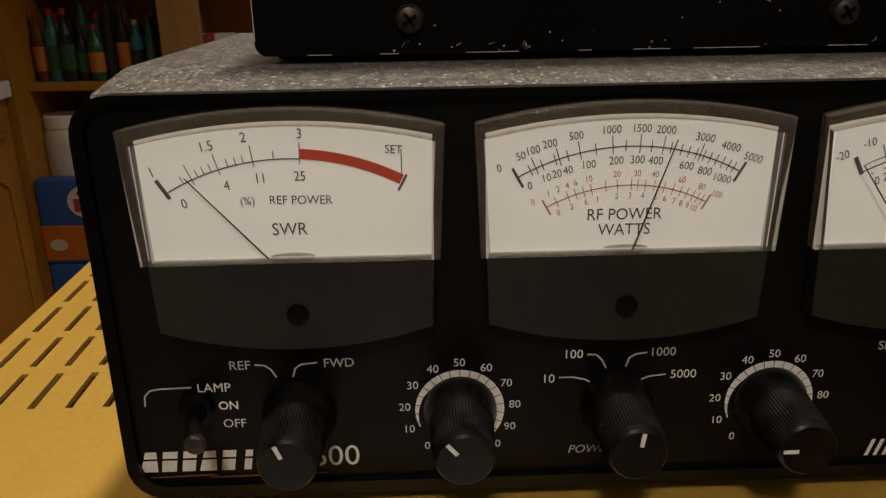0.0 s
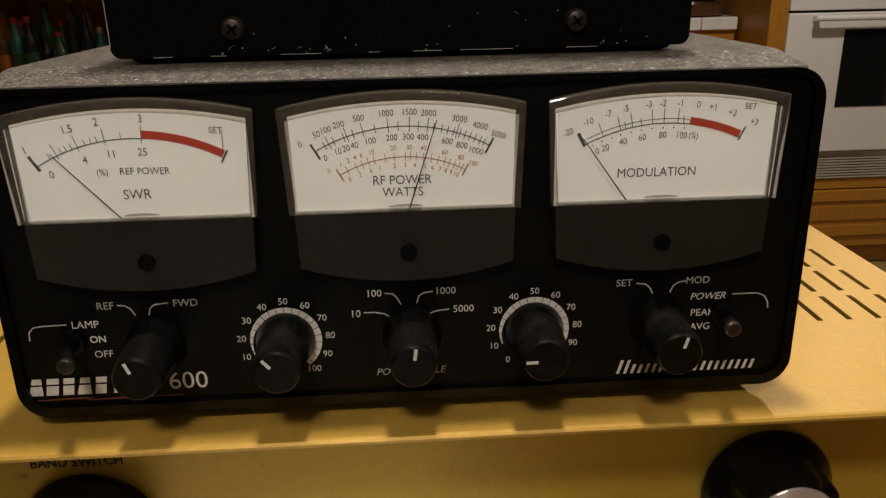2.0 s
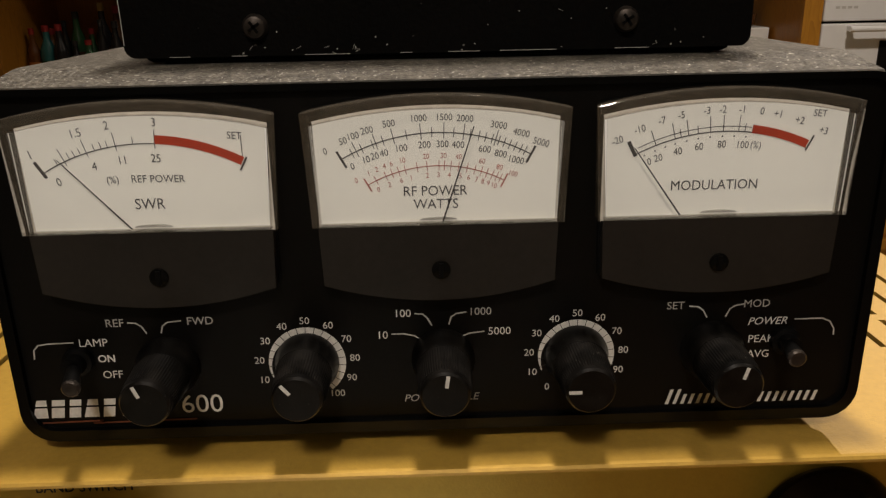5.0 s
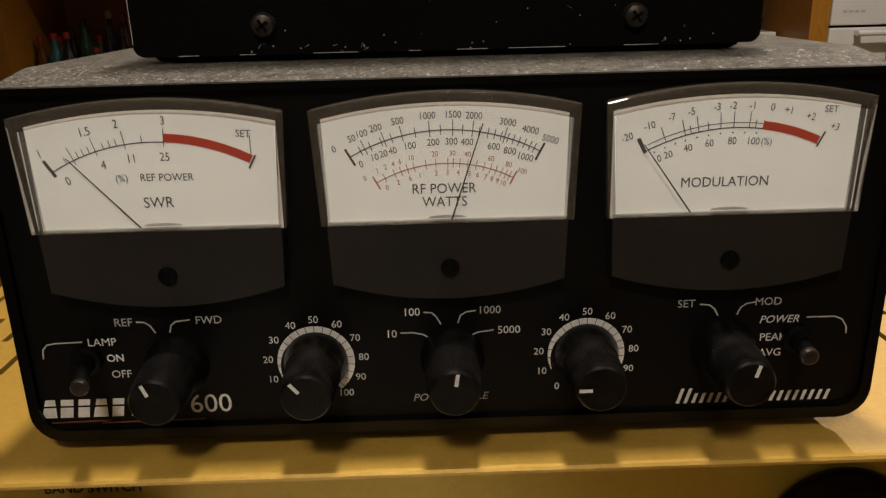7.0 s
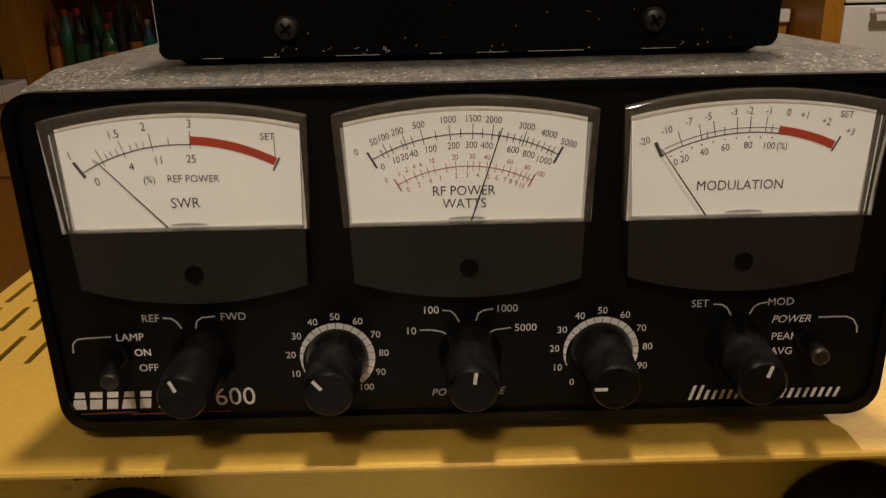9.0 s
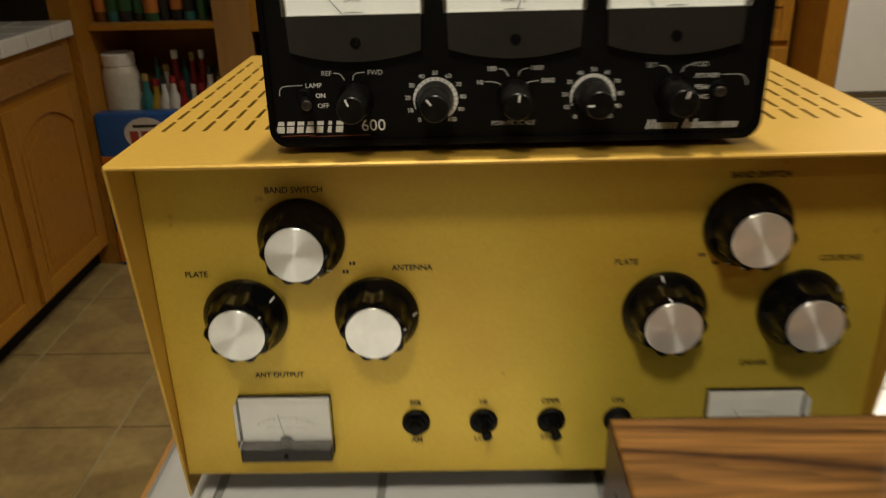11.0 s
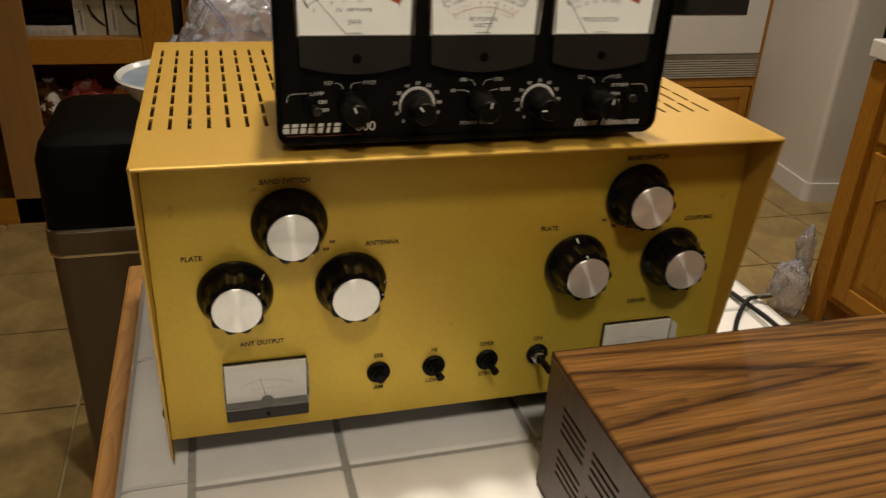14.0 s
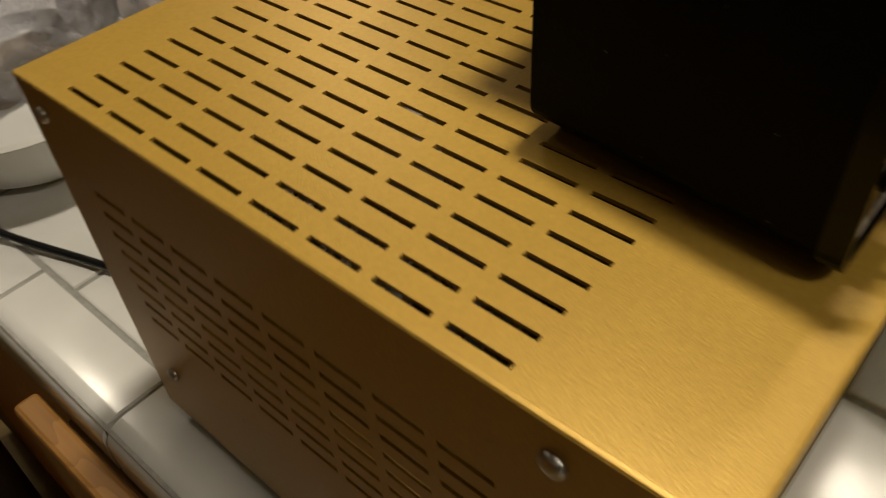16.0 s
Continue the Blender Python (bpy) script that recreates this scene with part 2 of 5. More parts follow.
def cathedral(name, light, middle, dark, centre, apex):
    """Flat-sawn grain along x: nested arches that close at the apex and run out into fine parallel lines."""
    m = bpy.data.materials.new(name)
    m.use_nodes = True
    nt = m.node_tree
    b = nt.nodes["Principled BSDF"]
    b.inputs["Roughness"].default_value = 0.45
    b.inputs["Specular IOR Level"].default_value = 0.22

    def calc(op, a, c=None, e=None):
        n = nt.nodes.new("ShaderNodeMath")
        n.operation = op
        for k, v in enumerate((a, c, e)):
            if v is None:
                continue
            if isinstance(v, (int, float)):
                n.inputs[k].default_value = v
            else:
                nt.links.new(v, n.inputs[k])
        return n.outputs[0]

    tc = nt.nodes.new("ShaderNodeTexCoord")

    def streaks(scale, along, detail):
        mp = nt.nodes.new("ShaderNodeMapping")
        mp.inputs["Scale"].default_value = (along, 1, 1)
        nt.links.new(tc.outputs["Object"], mp.inputs["Vector"])
        n = nt.nodes.new("ShaderNodeTexNoise")
        n.inputs["Scale"].default_value, n.inputs["Detail"].default_value = scale, detail
        nt.links.new(mp.outputs["Vector"], n.inputs["Vector"])
        return n.outputs["Fac"]

    sep = nt.nodes.new("ShaderNodeSeparateXYZ")
    nt.links.new(tc.outputs["Object"], sep.inputs[0])
    sway = calc("MULTIPLY_ADD", streaks(9.0, 0.3, 2.0), 0.012, centre)
    dy = calc("SUBTRACT", calc("ADD", sep.outputs[1], 0.006), sway)
    g = calc("MULTIPLY_ADD", calc("MULTIPLY", dy, dy), 820.0, calc("MULTIPLY", calc("SUBTRACT", sep.outputs[0], apex), 4.0))
    g = calc("ADD", g, calc("MULTIPLY_ADD", streaks(55.0, 0.06, 4.0), 0.85, -0.42))
    ring = calc("FRACT", g)
    hair = calc("FRACT", calc("MULTIPLY_ADD", g, 3.7, calc("MULTIPLY", streaks(160.0, 0.04, 2.0), 1.2)))
    ramp = nt.nodes.new("ShaderNodeValToRGB")
    e = ramp.color_ramp.elements
    e[0].position, e[0].color = 0.0, (*dark, 1)
    e[1].position, e[1].color = 1.0, (*dark, 1)
    for at, c in ((0.022, dark), (0.075, middle), (0.24, light), (0.72, light), (0.97, middle)):
        e.new(at).color = (*c, 1)
    nt.links.new(ring, ramp.inputs["Fac"])
    each = nt.nodes.new("ShaderNodeTexWhiteNoise")      # every growth ring has its own tone
    each.noise_dimensions = "1D"
    nt.links.new(calc("FLOOR", g), each.inputs["W"])
    tone = nt.nodes.new("ShaderNodeMapRange")
    tone.inputs["From Min"].default_value, tone.inputs["From Max"].default_value = 0.3, 0.7
    tone.inputs["To Min"].default_value, tone.inputs["To Max"].default_value = 0.42, 1.42
    fine = streaks(420.0, 0.035, 4.0)
    nt.links.new(calc("ADD", calc("MULTIPLY_ADD", hair, -0.20, calc("MULTIPLY", fine, 0.75)), calc("MULTIPLY_ADD", each.outputs["Value"], 0.14, calc("MULTIPLY", streaks(70.0, 0.05, 3.0), 0.38))), tone.inputs["Value"])
    mix = nt.nodes.new("ShaderNodeMix")
    mix.data_type, mix.blend_type = "RGBA", "MULTIPLY"
    mix.inputs["Factor"].default_value = 1.0
    nt.links.new(ramp.outputs["Color"], mix.inputs["A"])
    nt.links.new(tone.outputs["Result"], mix.inputs["B"])
    nt.links.new(mix.outputs["Result"], b.inputs["Base Color"])
    bn = nt.nodes.new("ShaderNodeBump")
    bn.inputs["Strength"].default_value, bn.inputs["Distance"].default_value = 0.25, 0.0006
    nt.links.new(fine, bn.inputs["Height"])
    nt.links.new(bn.outputs["Normal"], b.inputs["Normal"])
    return m


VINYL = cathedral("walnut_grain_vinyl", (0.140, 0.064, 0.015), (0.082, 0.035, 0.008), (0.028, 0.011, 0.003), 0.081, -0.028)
# Cabinet sides: the same vinyl, drawn darker than the top.
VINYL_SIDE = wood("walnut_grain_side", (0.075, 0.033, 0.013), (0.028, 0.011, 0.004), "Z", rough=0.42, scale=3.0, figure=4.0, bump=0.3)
WHITE_ENAMEL = mat("white_oven_enamel", (0.72, 0.72, 0.71), rough=0.25, vary=0.02, grain=20)
OVEN_GLASS = mat("black_oven_glass", (0.008, 0.008, 0.008), rough=0.08, vary=0.1)
VENT_GREY = mat("grey_vent_metal", (0.58, 0.55, 0.49), rough=0.45, metal=0.4, vary=0.06)
DARK = mat("dark_plastic", (0.0025, 0.0025, 0.0025), rough=0.5, spec=0.12, vary=0.15)
CAN_STEEL = mat("fingerprint_proof_steel", (0.20, 0.17, 0.14), rough=0.42, metal=0.9, vary=0.05, grain=200, stretch=(1, 1, 0.05))
CHROME = mat("bright_trim", (0.8, 0.79, 0.76), rough=0.18, metal=1.0, vary=0.03)
CHASSIS = mat("dull_chassis_metal", (0.08, 0.07, 0.06), rough=0.5, metal=0.6, vary=0.15, grain=60)
BOWL = mat("white_glazed_bowl", (0.72, 0.72, 0.70), rough=0.2, vary=0.03, grain=30)
BLUE_IN = mat("pale_blue_lining", (0.35, 0.45, 0.58), rough=0.45, vary=0.15, grain=30)
PURPLE = mat("purple_zip_strip", (0.10, 0.09, 0.30), rough=0.35, vary=0.1)
PLASTER_BAG = clear("thin_carrier_film", (0.95, 0.95, 0.97), haze=0.62, rough=0.15, milk=(0.62, 0.62, 0.68))
DIAL = mat("lit_meter_dial", (0.76, 0.75, 0.69), rough=0.55, vary=0.02, grain=20, blotch=30)
DIAL.node_tree.nodes["Principled BSDF"].inputs["Emission Color"].default_value = (1.0, 0.95, 0.84, 1)
DIAL.node_tree.nodes["Principled BSDF"].inputs["Emission Strength"].default_value = 0.27


def paint(name, color, rough=0.45):
    return mat(name, color, rough=rough, vary=0.08, grain=60, blotch=10)


# ---- building helpers ----
BASE = {}


def thing(name, at, label, category, group="", kind=""):
    """An empty at the thing's base; its parts are built in world metres."""
    ob = new(name)
    ob.location = at
    ob.empty_display_size = 0.05
    BASE[ob] = Vector(at)
    return tagged(ob, label, category, group, kind)


def part(name, bm, material, parent=None, label="", smooth=False, kind=""):
    me = bpy.data.meshes.new(name)
    at = BASE.get(parent, Vector())
    if at.length:
        bmesh.ops.translate(bm, vec=-at, verts=bm.verts)
    bmesh.ops.recalc_face_normals(bm, faces=bm.faces)
    if smooth:
        for f in bm.faces:
            f.smooth = True
        for e in bm.edges:
            if len(e.link_faces) == 2 and e.calc_face_angle(0) > 0.6:
                e.smooth = False
    bm.to_mesh(me)
    bm.free()
    for m in material if isinstance(material, (list, tuple)) else [material]:
        me.materials.append(m)
    ob = new(name, me)
    ob.parent = parent
    BASE[ob] = at
    return tagged(ob, label, kind=kind)


def box(x0, x1, y0, y1, z0, z1, bevel=0.0, seg=2, bm=None):
    own = bmesh.new()
    vs = [own.verts.new((x, y, z)) for x in (x0, x1) for y in (y0, y1) for z in (z0, z1)]
    for f in ((0, 1, 3, 2), (4, 6, 7, 5), (0, 4, 5, 1), (2, 3, 7, 6), (0, 2, 6, 4), (1, 5, 7, 3)):
        own.faces.new([vs[i] for i in f])
    if bevel:
        bmesh.ops.bevel(own, geom=own.edges[:], offset=bevel, segments=seg, affect="EDGES", profile=0.5)
    return own if bm is None else merge(bm, own)


def merge(bm, other):
    me = bpy.data.meshes.new("tmp")
    other.to_mesh(me)
    other.free()
    bm.from_mesh(me)
    bpy.data.meshes.remove(me)
    return bm


def prism(outline, y0, y1, bm=None, hole=None):
    """An (x, z) outline pushed from y0 to y1; hole: an inner outline with as many corners."""
    bm = bm or bmesh.new()
    a = [bm.verts.new((x, y0, z)) for x, z in outline]
    c = [bm.verts.new((x, y1, z)) for x, z in outline]
    n = len(outline)
    for i in range(n):
        bm.faces.new((a[i], a[(i + 1) % n], c[(i + 1) % n], c[i]))
    if hole is None:
        bm.faces.new(a), bm.faces.new(c[::-1])
        return bm
    a2 = [bm.verts.new((x, y0, z)) for x, z in hole]
    c2 = [bm.verts.new((x, y1, z)) for x, z in hole]
    for i in range(n):
        j = (i + 1) % n
        bm.faces.new((a2[j], a2[i], c2[i], c2[j]))
        bm.faces.new((a[j], a[i], a2[i], a2[j]))
        bm.faces.new((c[i], c[j], c2[j], c2[i]))
    return bm


def round_rect(x0, x1, z0, z1, r, seg=6):
    pts = []
    for cx, cz, a0 in ((x1 - r, z1 - r, 0), (x0 + r, z1 - r, 90), (x0 + r, z0 + r, 180), (x1 - r, z0 + r, 270)):
        for i in range(seg + 1):
            a = radians(a0 + 90 * i / seg)
            pts.append((cx + r * math.cos(a), cz + r * math.sin(a)))
    return pts


def lathe(profile, seg=32, axis="Y", at=(0, 0, 0), lobes=0, depth=0.0, bm=None):
    """Turns (radius, height) about an axis; lobes: flutes cut into every ring by the given depth share."""
    bm = bm or bmesh.new()
    rings = []
    for r_no, (r, h) in enumerate(profile):
        ring = []
        cut = depth * (r_no / (len(profile) - 1)) ** 0.6
        for i in range(seg):
            a = 2 * math.pi * i / seg
            rr = r * (1 - cut * (0.5 - 0.5 * math.cos(lobes * a))) if lobes else r
            u, v = rr * math.cos(a), rr * math.sin(a)
            p = {"Y": (u, h, v), "Z": (u, v, h), "X": (h, u, v)}[axis]
            ring.append(bm.verts.new(Vector(p) + Vector(at)))
        rings.append(ring)
    for a, c in zip(rings, rings[1:]):
        for i in range(seg):
            bm.faces.new((a[i], a[(i + 1) % seg], c[(i + 1) % seg], c[i]))
    if profile[0][0] > 1e-6:
        bm.faces.new(rings[0])
    if profile[-1][0] > 1e-6:
        bm.faces.new(rings[-1][::-1])
    return bm


def smooth_line(pts, steps=8):
    pts = [Vector(p) for p in pts]
    pts = [2 * pts[0] - pts[1]] + pts + [2 * pts[-1] - pts[-2]]
    out = []
    for a, b, c, d in zip(pts, pts[1:], pts[2:], pts[3:]):
        for i in range(steps):
            t = i / steps
            out.append(0.5 * (2 * b + (c - a) * t + (2 * a - 5 * b + 4 * c - d) * t * t + (3 * b - a - 3 * c + d) * t ** 3))
    return out + [pts[-2]]


def tube(pts, r, seg=10, steps=8, bm=None, r2=None):
    bm = bm or bmesh.new()
    line = smooth_line(pts, steps) if steps > 1 else [Vector(p) for p in pts]
    rings, up = [], Vector((0.31, 0.2, 0.93)).normalized()
    for k, p in enumerate(line):
        d = (line[min(k + 1, len(line) - 1)] - line[max(k - 1, 0)]).normalized()
        s = d.cross(up).normalized()
        u = s.cross(d)
        rr = r if r2 is None else r + (r2 - r) * k / (len(line) - 1)
        rings.append([bm.verts.new(p + rr * (math.cos(a) * s + math.sin(a) * u)) for a in [2 * math.pi * i / seg for i in range(seg)]])
    for a, c in zip(rings, rings[1:]):
        for i in range(seg):
            bm.faces.new((a[i], a[(i + 1) % seg], c[(i + 1) % seg], c[i]))
    bm.faces.new(rings[0]), bm.faces.new(rings[-1][::-1])
    return bm


def slotted(us, vs, holes, place, thick):
    """A sheet with real slots. us, vs: the lines of its grid; holes: cells (i, j) left open; place(u, v, d): the point at depth d."""
    bm = bmesh.new()
    grid = {}

    def vert(i, j, k):
        if (i, j, k) not in grid:
            grid[i, j, k] = bm.verts.new(place(us[i], vs[j], thick * k))
        return grid[i, j, k]

    nu, nv = len(us) - 1, len(vs) - 1
    solid = lambda i, j: 0 <= i < nu and 0 <= j < nv and (i, j) not in holes
    for i in range(nu):
        for j in range(nv):
            if not solid(i, j):
                continue
            for k in (0, 1):
                bm.faces.new([vert(i, j, k), vert(i + 1, j, k), vert(i + 1, j + 1, k), vert(i, j + 1, k)][:: 1 if k else -1])
            for di, dj, a, c in ((-1, 0, (0, 0), (0, 1)), (1, 0, (1, 0), (1, 1)), (0, -1, (0, 0), (1, 0)), (0, 1, (0, 1), (1, 1))):
                if not solid(i + di, j + dj):
                    bm.faces.new((vert(i + a[0], j + a[1], 0), vert(i + c[0], j + c[1], 0), vert(i + c[0], j + c[1], 1), vert(i + a[0], j + a[1], 1)))
    return bm


LETTERS = {}


def words(text, height, x, z, y, align="C", shear=0.0, turn=0.0, wide=1.0, bm=None, bold=0.0):
    """Flat letters that face -y, cap height in metres, centred (C), from the left (L) or to the right (R) at x, z."""
    if text not in LETTERS:
        cu = bpy.data.curves.new("letters", "FONT")
        cu.body, cu.resolution_u, cu.offset = text, 3, bold
        ob = bpy.data.objects.new("letters", cu)
        me = bpy.data.meshes.new_from_object(ob)
        LETTERS[text] = me
        bpy.data.objects.remove(ob)
    own = bmesh.new()
    own.from_mesh(LETTERS[text])
    xs, ys = [v.co.x for v in own.verts], [v.co.y for v in own.verts]
    cap = 0.72 if "(" in text else max(ys) - min(ys)
    k = height / cap
    mid = {"C": (min(xs) + max(xs)) / 2, "L": min(xs), "R": max(xs)}[align]
    base = (min(ys) + max(ys)) / 2
    ca, sa = math.cos(radians(turn)), math.sin(radians(turn))
    for v in own.verts:
        u, w = (v.co.x - mid) * k * wide, (v.co.y - base) * k
        u += shear * w
        v.co = (x + u * ca - w * sa, y, z + u * sa + w * ca)
    return own if bm is None else merge(bm, own)


def strip(pts, width, y, bm=None, width2=None):
    """A flat printed line through (x, z) points, facing -y."""
    bm = bm or bmesh.new()
    pts = [Vector(p) for p in pts]
    rows = []
    for k, p in enumerate(pts):
        d = (pts[min(k + 1, len(pts) - 1)] - pts[max(k - 1, 0)]).normalized()
        n = Vector((-d.y, d.x))
        w = width if width2 is None else width + (width2 - width) * k / (len(pts) - 1)
        rows.append([bm.verts.new((q.x, y, q.y)) for q in (p + n * w / 2, p - n * w / 2)])
    for a, c in zip(rows, rows[1:]):
        bm.faces.new((a[0], a[1], c[1], c[0]))
    return bm


def arc(cx, cz, r, a0, a1, n=24):
    return [(cx + r * math.cos(radians(a0 + (a1 - a0) * i / n)), cz + r * math.sin(radians(a0 + (a1 - a0) * i / n))) for i in range(n + 1)]


def bars(x, z, y, w, h, n, shear=0.0, bm=None):
    """Plain bars that stand for writing."""
    bm = bm or bmesh.new()
    step = w / n
    for i in range(n):
        a, c = x + i * step, x + (i + 0.72) * step
        vs = [bm.verts.new((px + shear * pz, y, z + pz)) for px, pz in ((a, 0), (c, 0), (c, h), (a, h))]
        bm.faces.new(vs)
    return bm


def puffed(w, d, h, seed, at, n=14, crumple=0.25, power=0.5):
    """A crumpled bag: a squashed ball pushed about by noise, flat below."""
    bm = bmesh.new()
    bmesh.ops.create_icosphere(bm, subdivisions=4, radius=1.0)
    for v in bm.verts:
        k = 1 + crumple * (noise.noise(v.co * 1.7 + Vector((seed, 0, 0))) + 0.8 * abs(noise.noise(v.co * 4 + Vector((0, seed, 0)))) + 0.18 * abs(noise.noise(v.co * 9 + Vector((0, 0, seed)))))
        p = v.co * k
        v.co = Vector(at) + Vector((p.x * w / 2, p.y * d / 2, max(p.z, -0.92) * h / 2 + h / 2 * 0.92))
    return bm

COUNTER = 0.91
TOP = 1.151          # top of the amplifier's cover


def slab(name, dims, material, label, kind="structure", bevel=0.0, category=""):
    return tagged(part(name, box(*dims, bevel=bevel), material), label, category or name.split("_")[0], kind=kind)


# ---- the room ----
slab("ground_slab", (-2.4, 4.4, -3.0, 4.3, -0.12, -0.006), FLOOR_GROUT, "tan grout bed under brown floor tiles", category="floor")
floor_ob = bpy.data.objects["ground_slab"]
floor_ob.name = "floor"
slab("ceiling", (-2.4, 4.4, -3.0, 4.3, CEILING, CEILING + 0.1), CEIL, "plain white painted kitchen ceiling")
slab("wall_west", (-2.4, -2.25, -3.0, 4.3, -0.006, CEILING), WALL_DIM, "unseen kitchen wall, darkened to cut bounce light")
slab("wall_south", (-2.25, 4.25, -3.0, -2.85, -0.006, CEILING), WALL_DIM, "unseen kitchen wall, darkened to cut bounce light")
slab("wall_north", (-2.25, 4.25, 4.15, 4.3, -0.006, CEILING), WALL_DIM, "unseen kitchen wall, darkened to cut bounce light")
slab("wall_east", (4.25, 4.4, -3.0, 4.3, -0.006, CEILING), WALL_DIM, "unseen hallway wall, darkened to cut bounce light")
# the short return wall beside the oven, with a rounded corner bead
def upright(plan, z0, z1):
    """A plan outline of (x, y) corners raised from z0 to z1."""
    bm = bmesh.new()
    low, high = ([bm.verts.new((x, y, z)) for x, y in plan] for z in (z0, z1))
    n = len(plan)
    for i in range(n):
        bm.faces.new((low[i], low[(i + 1) % n], high[(i + 1) % n], high[i]))
    bm.faces.new(low[::-1]), bm.faces.new(high)
    return bm


WALL_CORNER, WALL_BACK = (2.562, 2.305), (2.655, 2.950)


def wall_end(out, far):
    """Outline of the slightly skewed wall end with its bullnose corner, grown outwards by out."""
    (cx, cy), (bx, by) = WALL_CORNER, WALL_BACK
    d = Vector((bx - cx, by - cy)).normalized()
    n = Vector((-d.y, d.x))
    c, r = Vector(WALL_CORNER), 0.022
    centre = c - n * r + d * r
    nose = [centre + (n * math.cos(a) - d * math.sin(a)) * (r + out) for a in [math.pi / 2 * i / 6 for i in range(7)]]
    back = c + d * far + n * out
    return [tuple(back)] + [tuple(p) for p in nose] + [tuple(c - n * 0.16 - d * out), tuple(c + d * far - n * 0.16)]


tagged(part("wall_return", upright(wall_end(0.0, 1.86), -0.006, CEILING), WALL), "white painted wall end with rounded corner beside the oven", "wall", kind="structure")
tagged(part("baseboard", upright(wall_end(0.013, 0.62), 0.0, 0.085), WHITE_ENAMEL), "white painted baseboard round the wall end", "baseboard", kind="structure")

# ---- the island: cabinet, tiled top, oak trim ----
IX0, IX1, IY0, IY1 = -0.030, 0.600, -0.42, 1.30
island = thing("island_cabinet", (0.285, 0.4, 0.0), "golden oak kitchen island cabinet under a white tiled top", "cabinet")
part("body", box(0.0, 0.565, IY0 + 0.03, IY1 - 0.03, 0.09, 0.855, 0.003), OAK, island)
part("plinth", box(0.06, 0.50, IY0 + 0.08, IY1 - 0.08, 0.0, 0.09), OAK_X, island)
part("side_panel", box(-0.022, 0.0, 0.44, IY1 - 0.04, 0.10, 0.868, 0.003), OAK, island)
drawer = part("drawer_front", box(-0.053, -0.034, -0.22, 0.412, 0.70, 0.872, 0.004), OAK_Y, island, "lighter oak drawer front standing proud")
part("drawer_side", box(-0.034, 0.0, -0.20, 0.39, 0.71, 0.85, 0.001), PINE, drawer)
part("door", box(-0.024, -0.001, -0.22, 0.412, 0.12, 0.685, 0.004), OAK, island)

top = thing("tiled_countertop", (0.285, 0.4, 0.855), "white glazed ceramic tiled countertop with grey grout", "countertop", kind="structure")
part("grout_bed", box(IX0 + 0.004, IX1 - 0.004, IY0 + 0.004, IY1 - 0.004, 0.872, COUNTER - 0.0022), GROUT, top, "grey grout bed")

# ---- amplifier: folded cover, recessed front panel ----
AX0, AX1, AYB = 0.0105, 0.4285, 0.289
HOOD, PB = -0.0325, 0.9385
amp = thing("amplifier", (0.22, 0.13, COUNTER), "gold painted metal radio amplifier with vented top on white tiles", "amplifier")
COLS = [0.0172 + 0.01187 * i for i in range(34)]
ROWS_Y = [0.034 + 0.0285 * j for j in range(8)]
us, vs, holes = [AX0], [HOOD], set()
for x in COLS:
    us += [x + 0.0002, x + 0.0027]
us.append(AX1)
for y in ROWS_Y:
    vs += [y, y + 0.0232]
vs.append(AYB)
holes = {(2 * i + 1, 2 * j + 1) for i in range(len(COLS)) for j in range(len(ROWS_Y))}
part("top_cover", slotted(us, vs, holes, lambda u, v, d: (u, v, TOP - d), 0.0016), GOLD_COVER, amp, "vented gold top with rows of slots")


def side(x, inward, name):
    zs = [0.9215]
    for k in range(8):
        z = 1.017 + 0.01187 * k
        zs += [z, z + 0.0033]
    zs.append(TOP - 0.0016)
    ys = [0.0] + [v for v in vs[1:-1]] + [AYB]
    cells = {(2 * j + 1, 2 * k + 1) for j in range(8) for k in range(8)}

    def place(u, v, d):
        lead = HOOD * max(0.0, (v - 0.9215) / (TOP - 0.9215)) if u == 0.0 else 0.0
        return (x + inward * d, (u + lead) if u == 0.0 else u, v)

    return part(name, slotted(ys, zs, cells, place, 0.0016), GOLD_COVER, amp, "gold painted side with rows of slots")


left = side(AX0, 1, "side_cover")
right = side(AX1, -1, "side_cover")
part("fold", tube([(AX0 + 0.0012, HOOD, TOP - 0.0014), (AX0 + 0.0012, AYB, TOP - 0.0014)], 0.0016, 8, 1), GOLD_COVER, left)
part("fold", tube([(AX1 - 0.0012, HOOD, TOP - 0.0014), (AX1 - 0.0012, AYB, TOP - 0.0014)], 0.0016, 8, 1), GOLD_COVER, right)
part("front_fold", tube([(AX0 + 0.001, HOOD, TOP - 0.0011), (AX1 - 0.001, HOOD, TOP - 0.0011)], 0.0013, 8, 1), GOLD_COVER, amp)
for sx, out in ((AX0, -1), (AX1, 1)):
    for sy, sz, r in ((0.0145, 1.1345, 0.0045), (0.262, 0.968, 0.0040), (0.010, 0.955, 0.0040), (0.275, 1.135, 0.0040)):
        b = lathe([(r, 0.0), (r, out * 0.0008), (r * 0.8, out * 0.0022), (r * 0.35, out * 0.003), (0.0004, out * 0.0031)], 16, "X", (sx, sy, sz))
        part("screw", b, SCREW, left if sx == AX0 else right, "round-headed zinc screw", smooth=True)
panel = part("front_panel", box(AX0 + 0.0018, AX1 - 0.0018, 0.0, 0.0022, PB, TOP - 0.0018, 0.0006), GOLD, amp, "gold painted front panel")
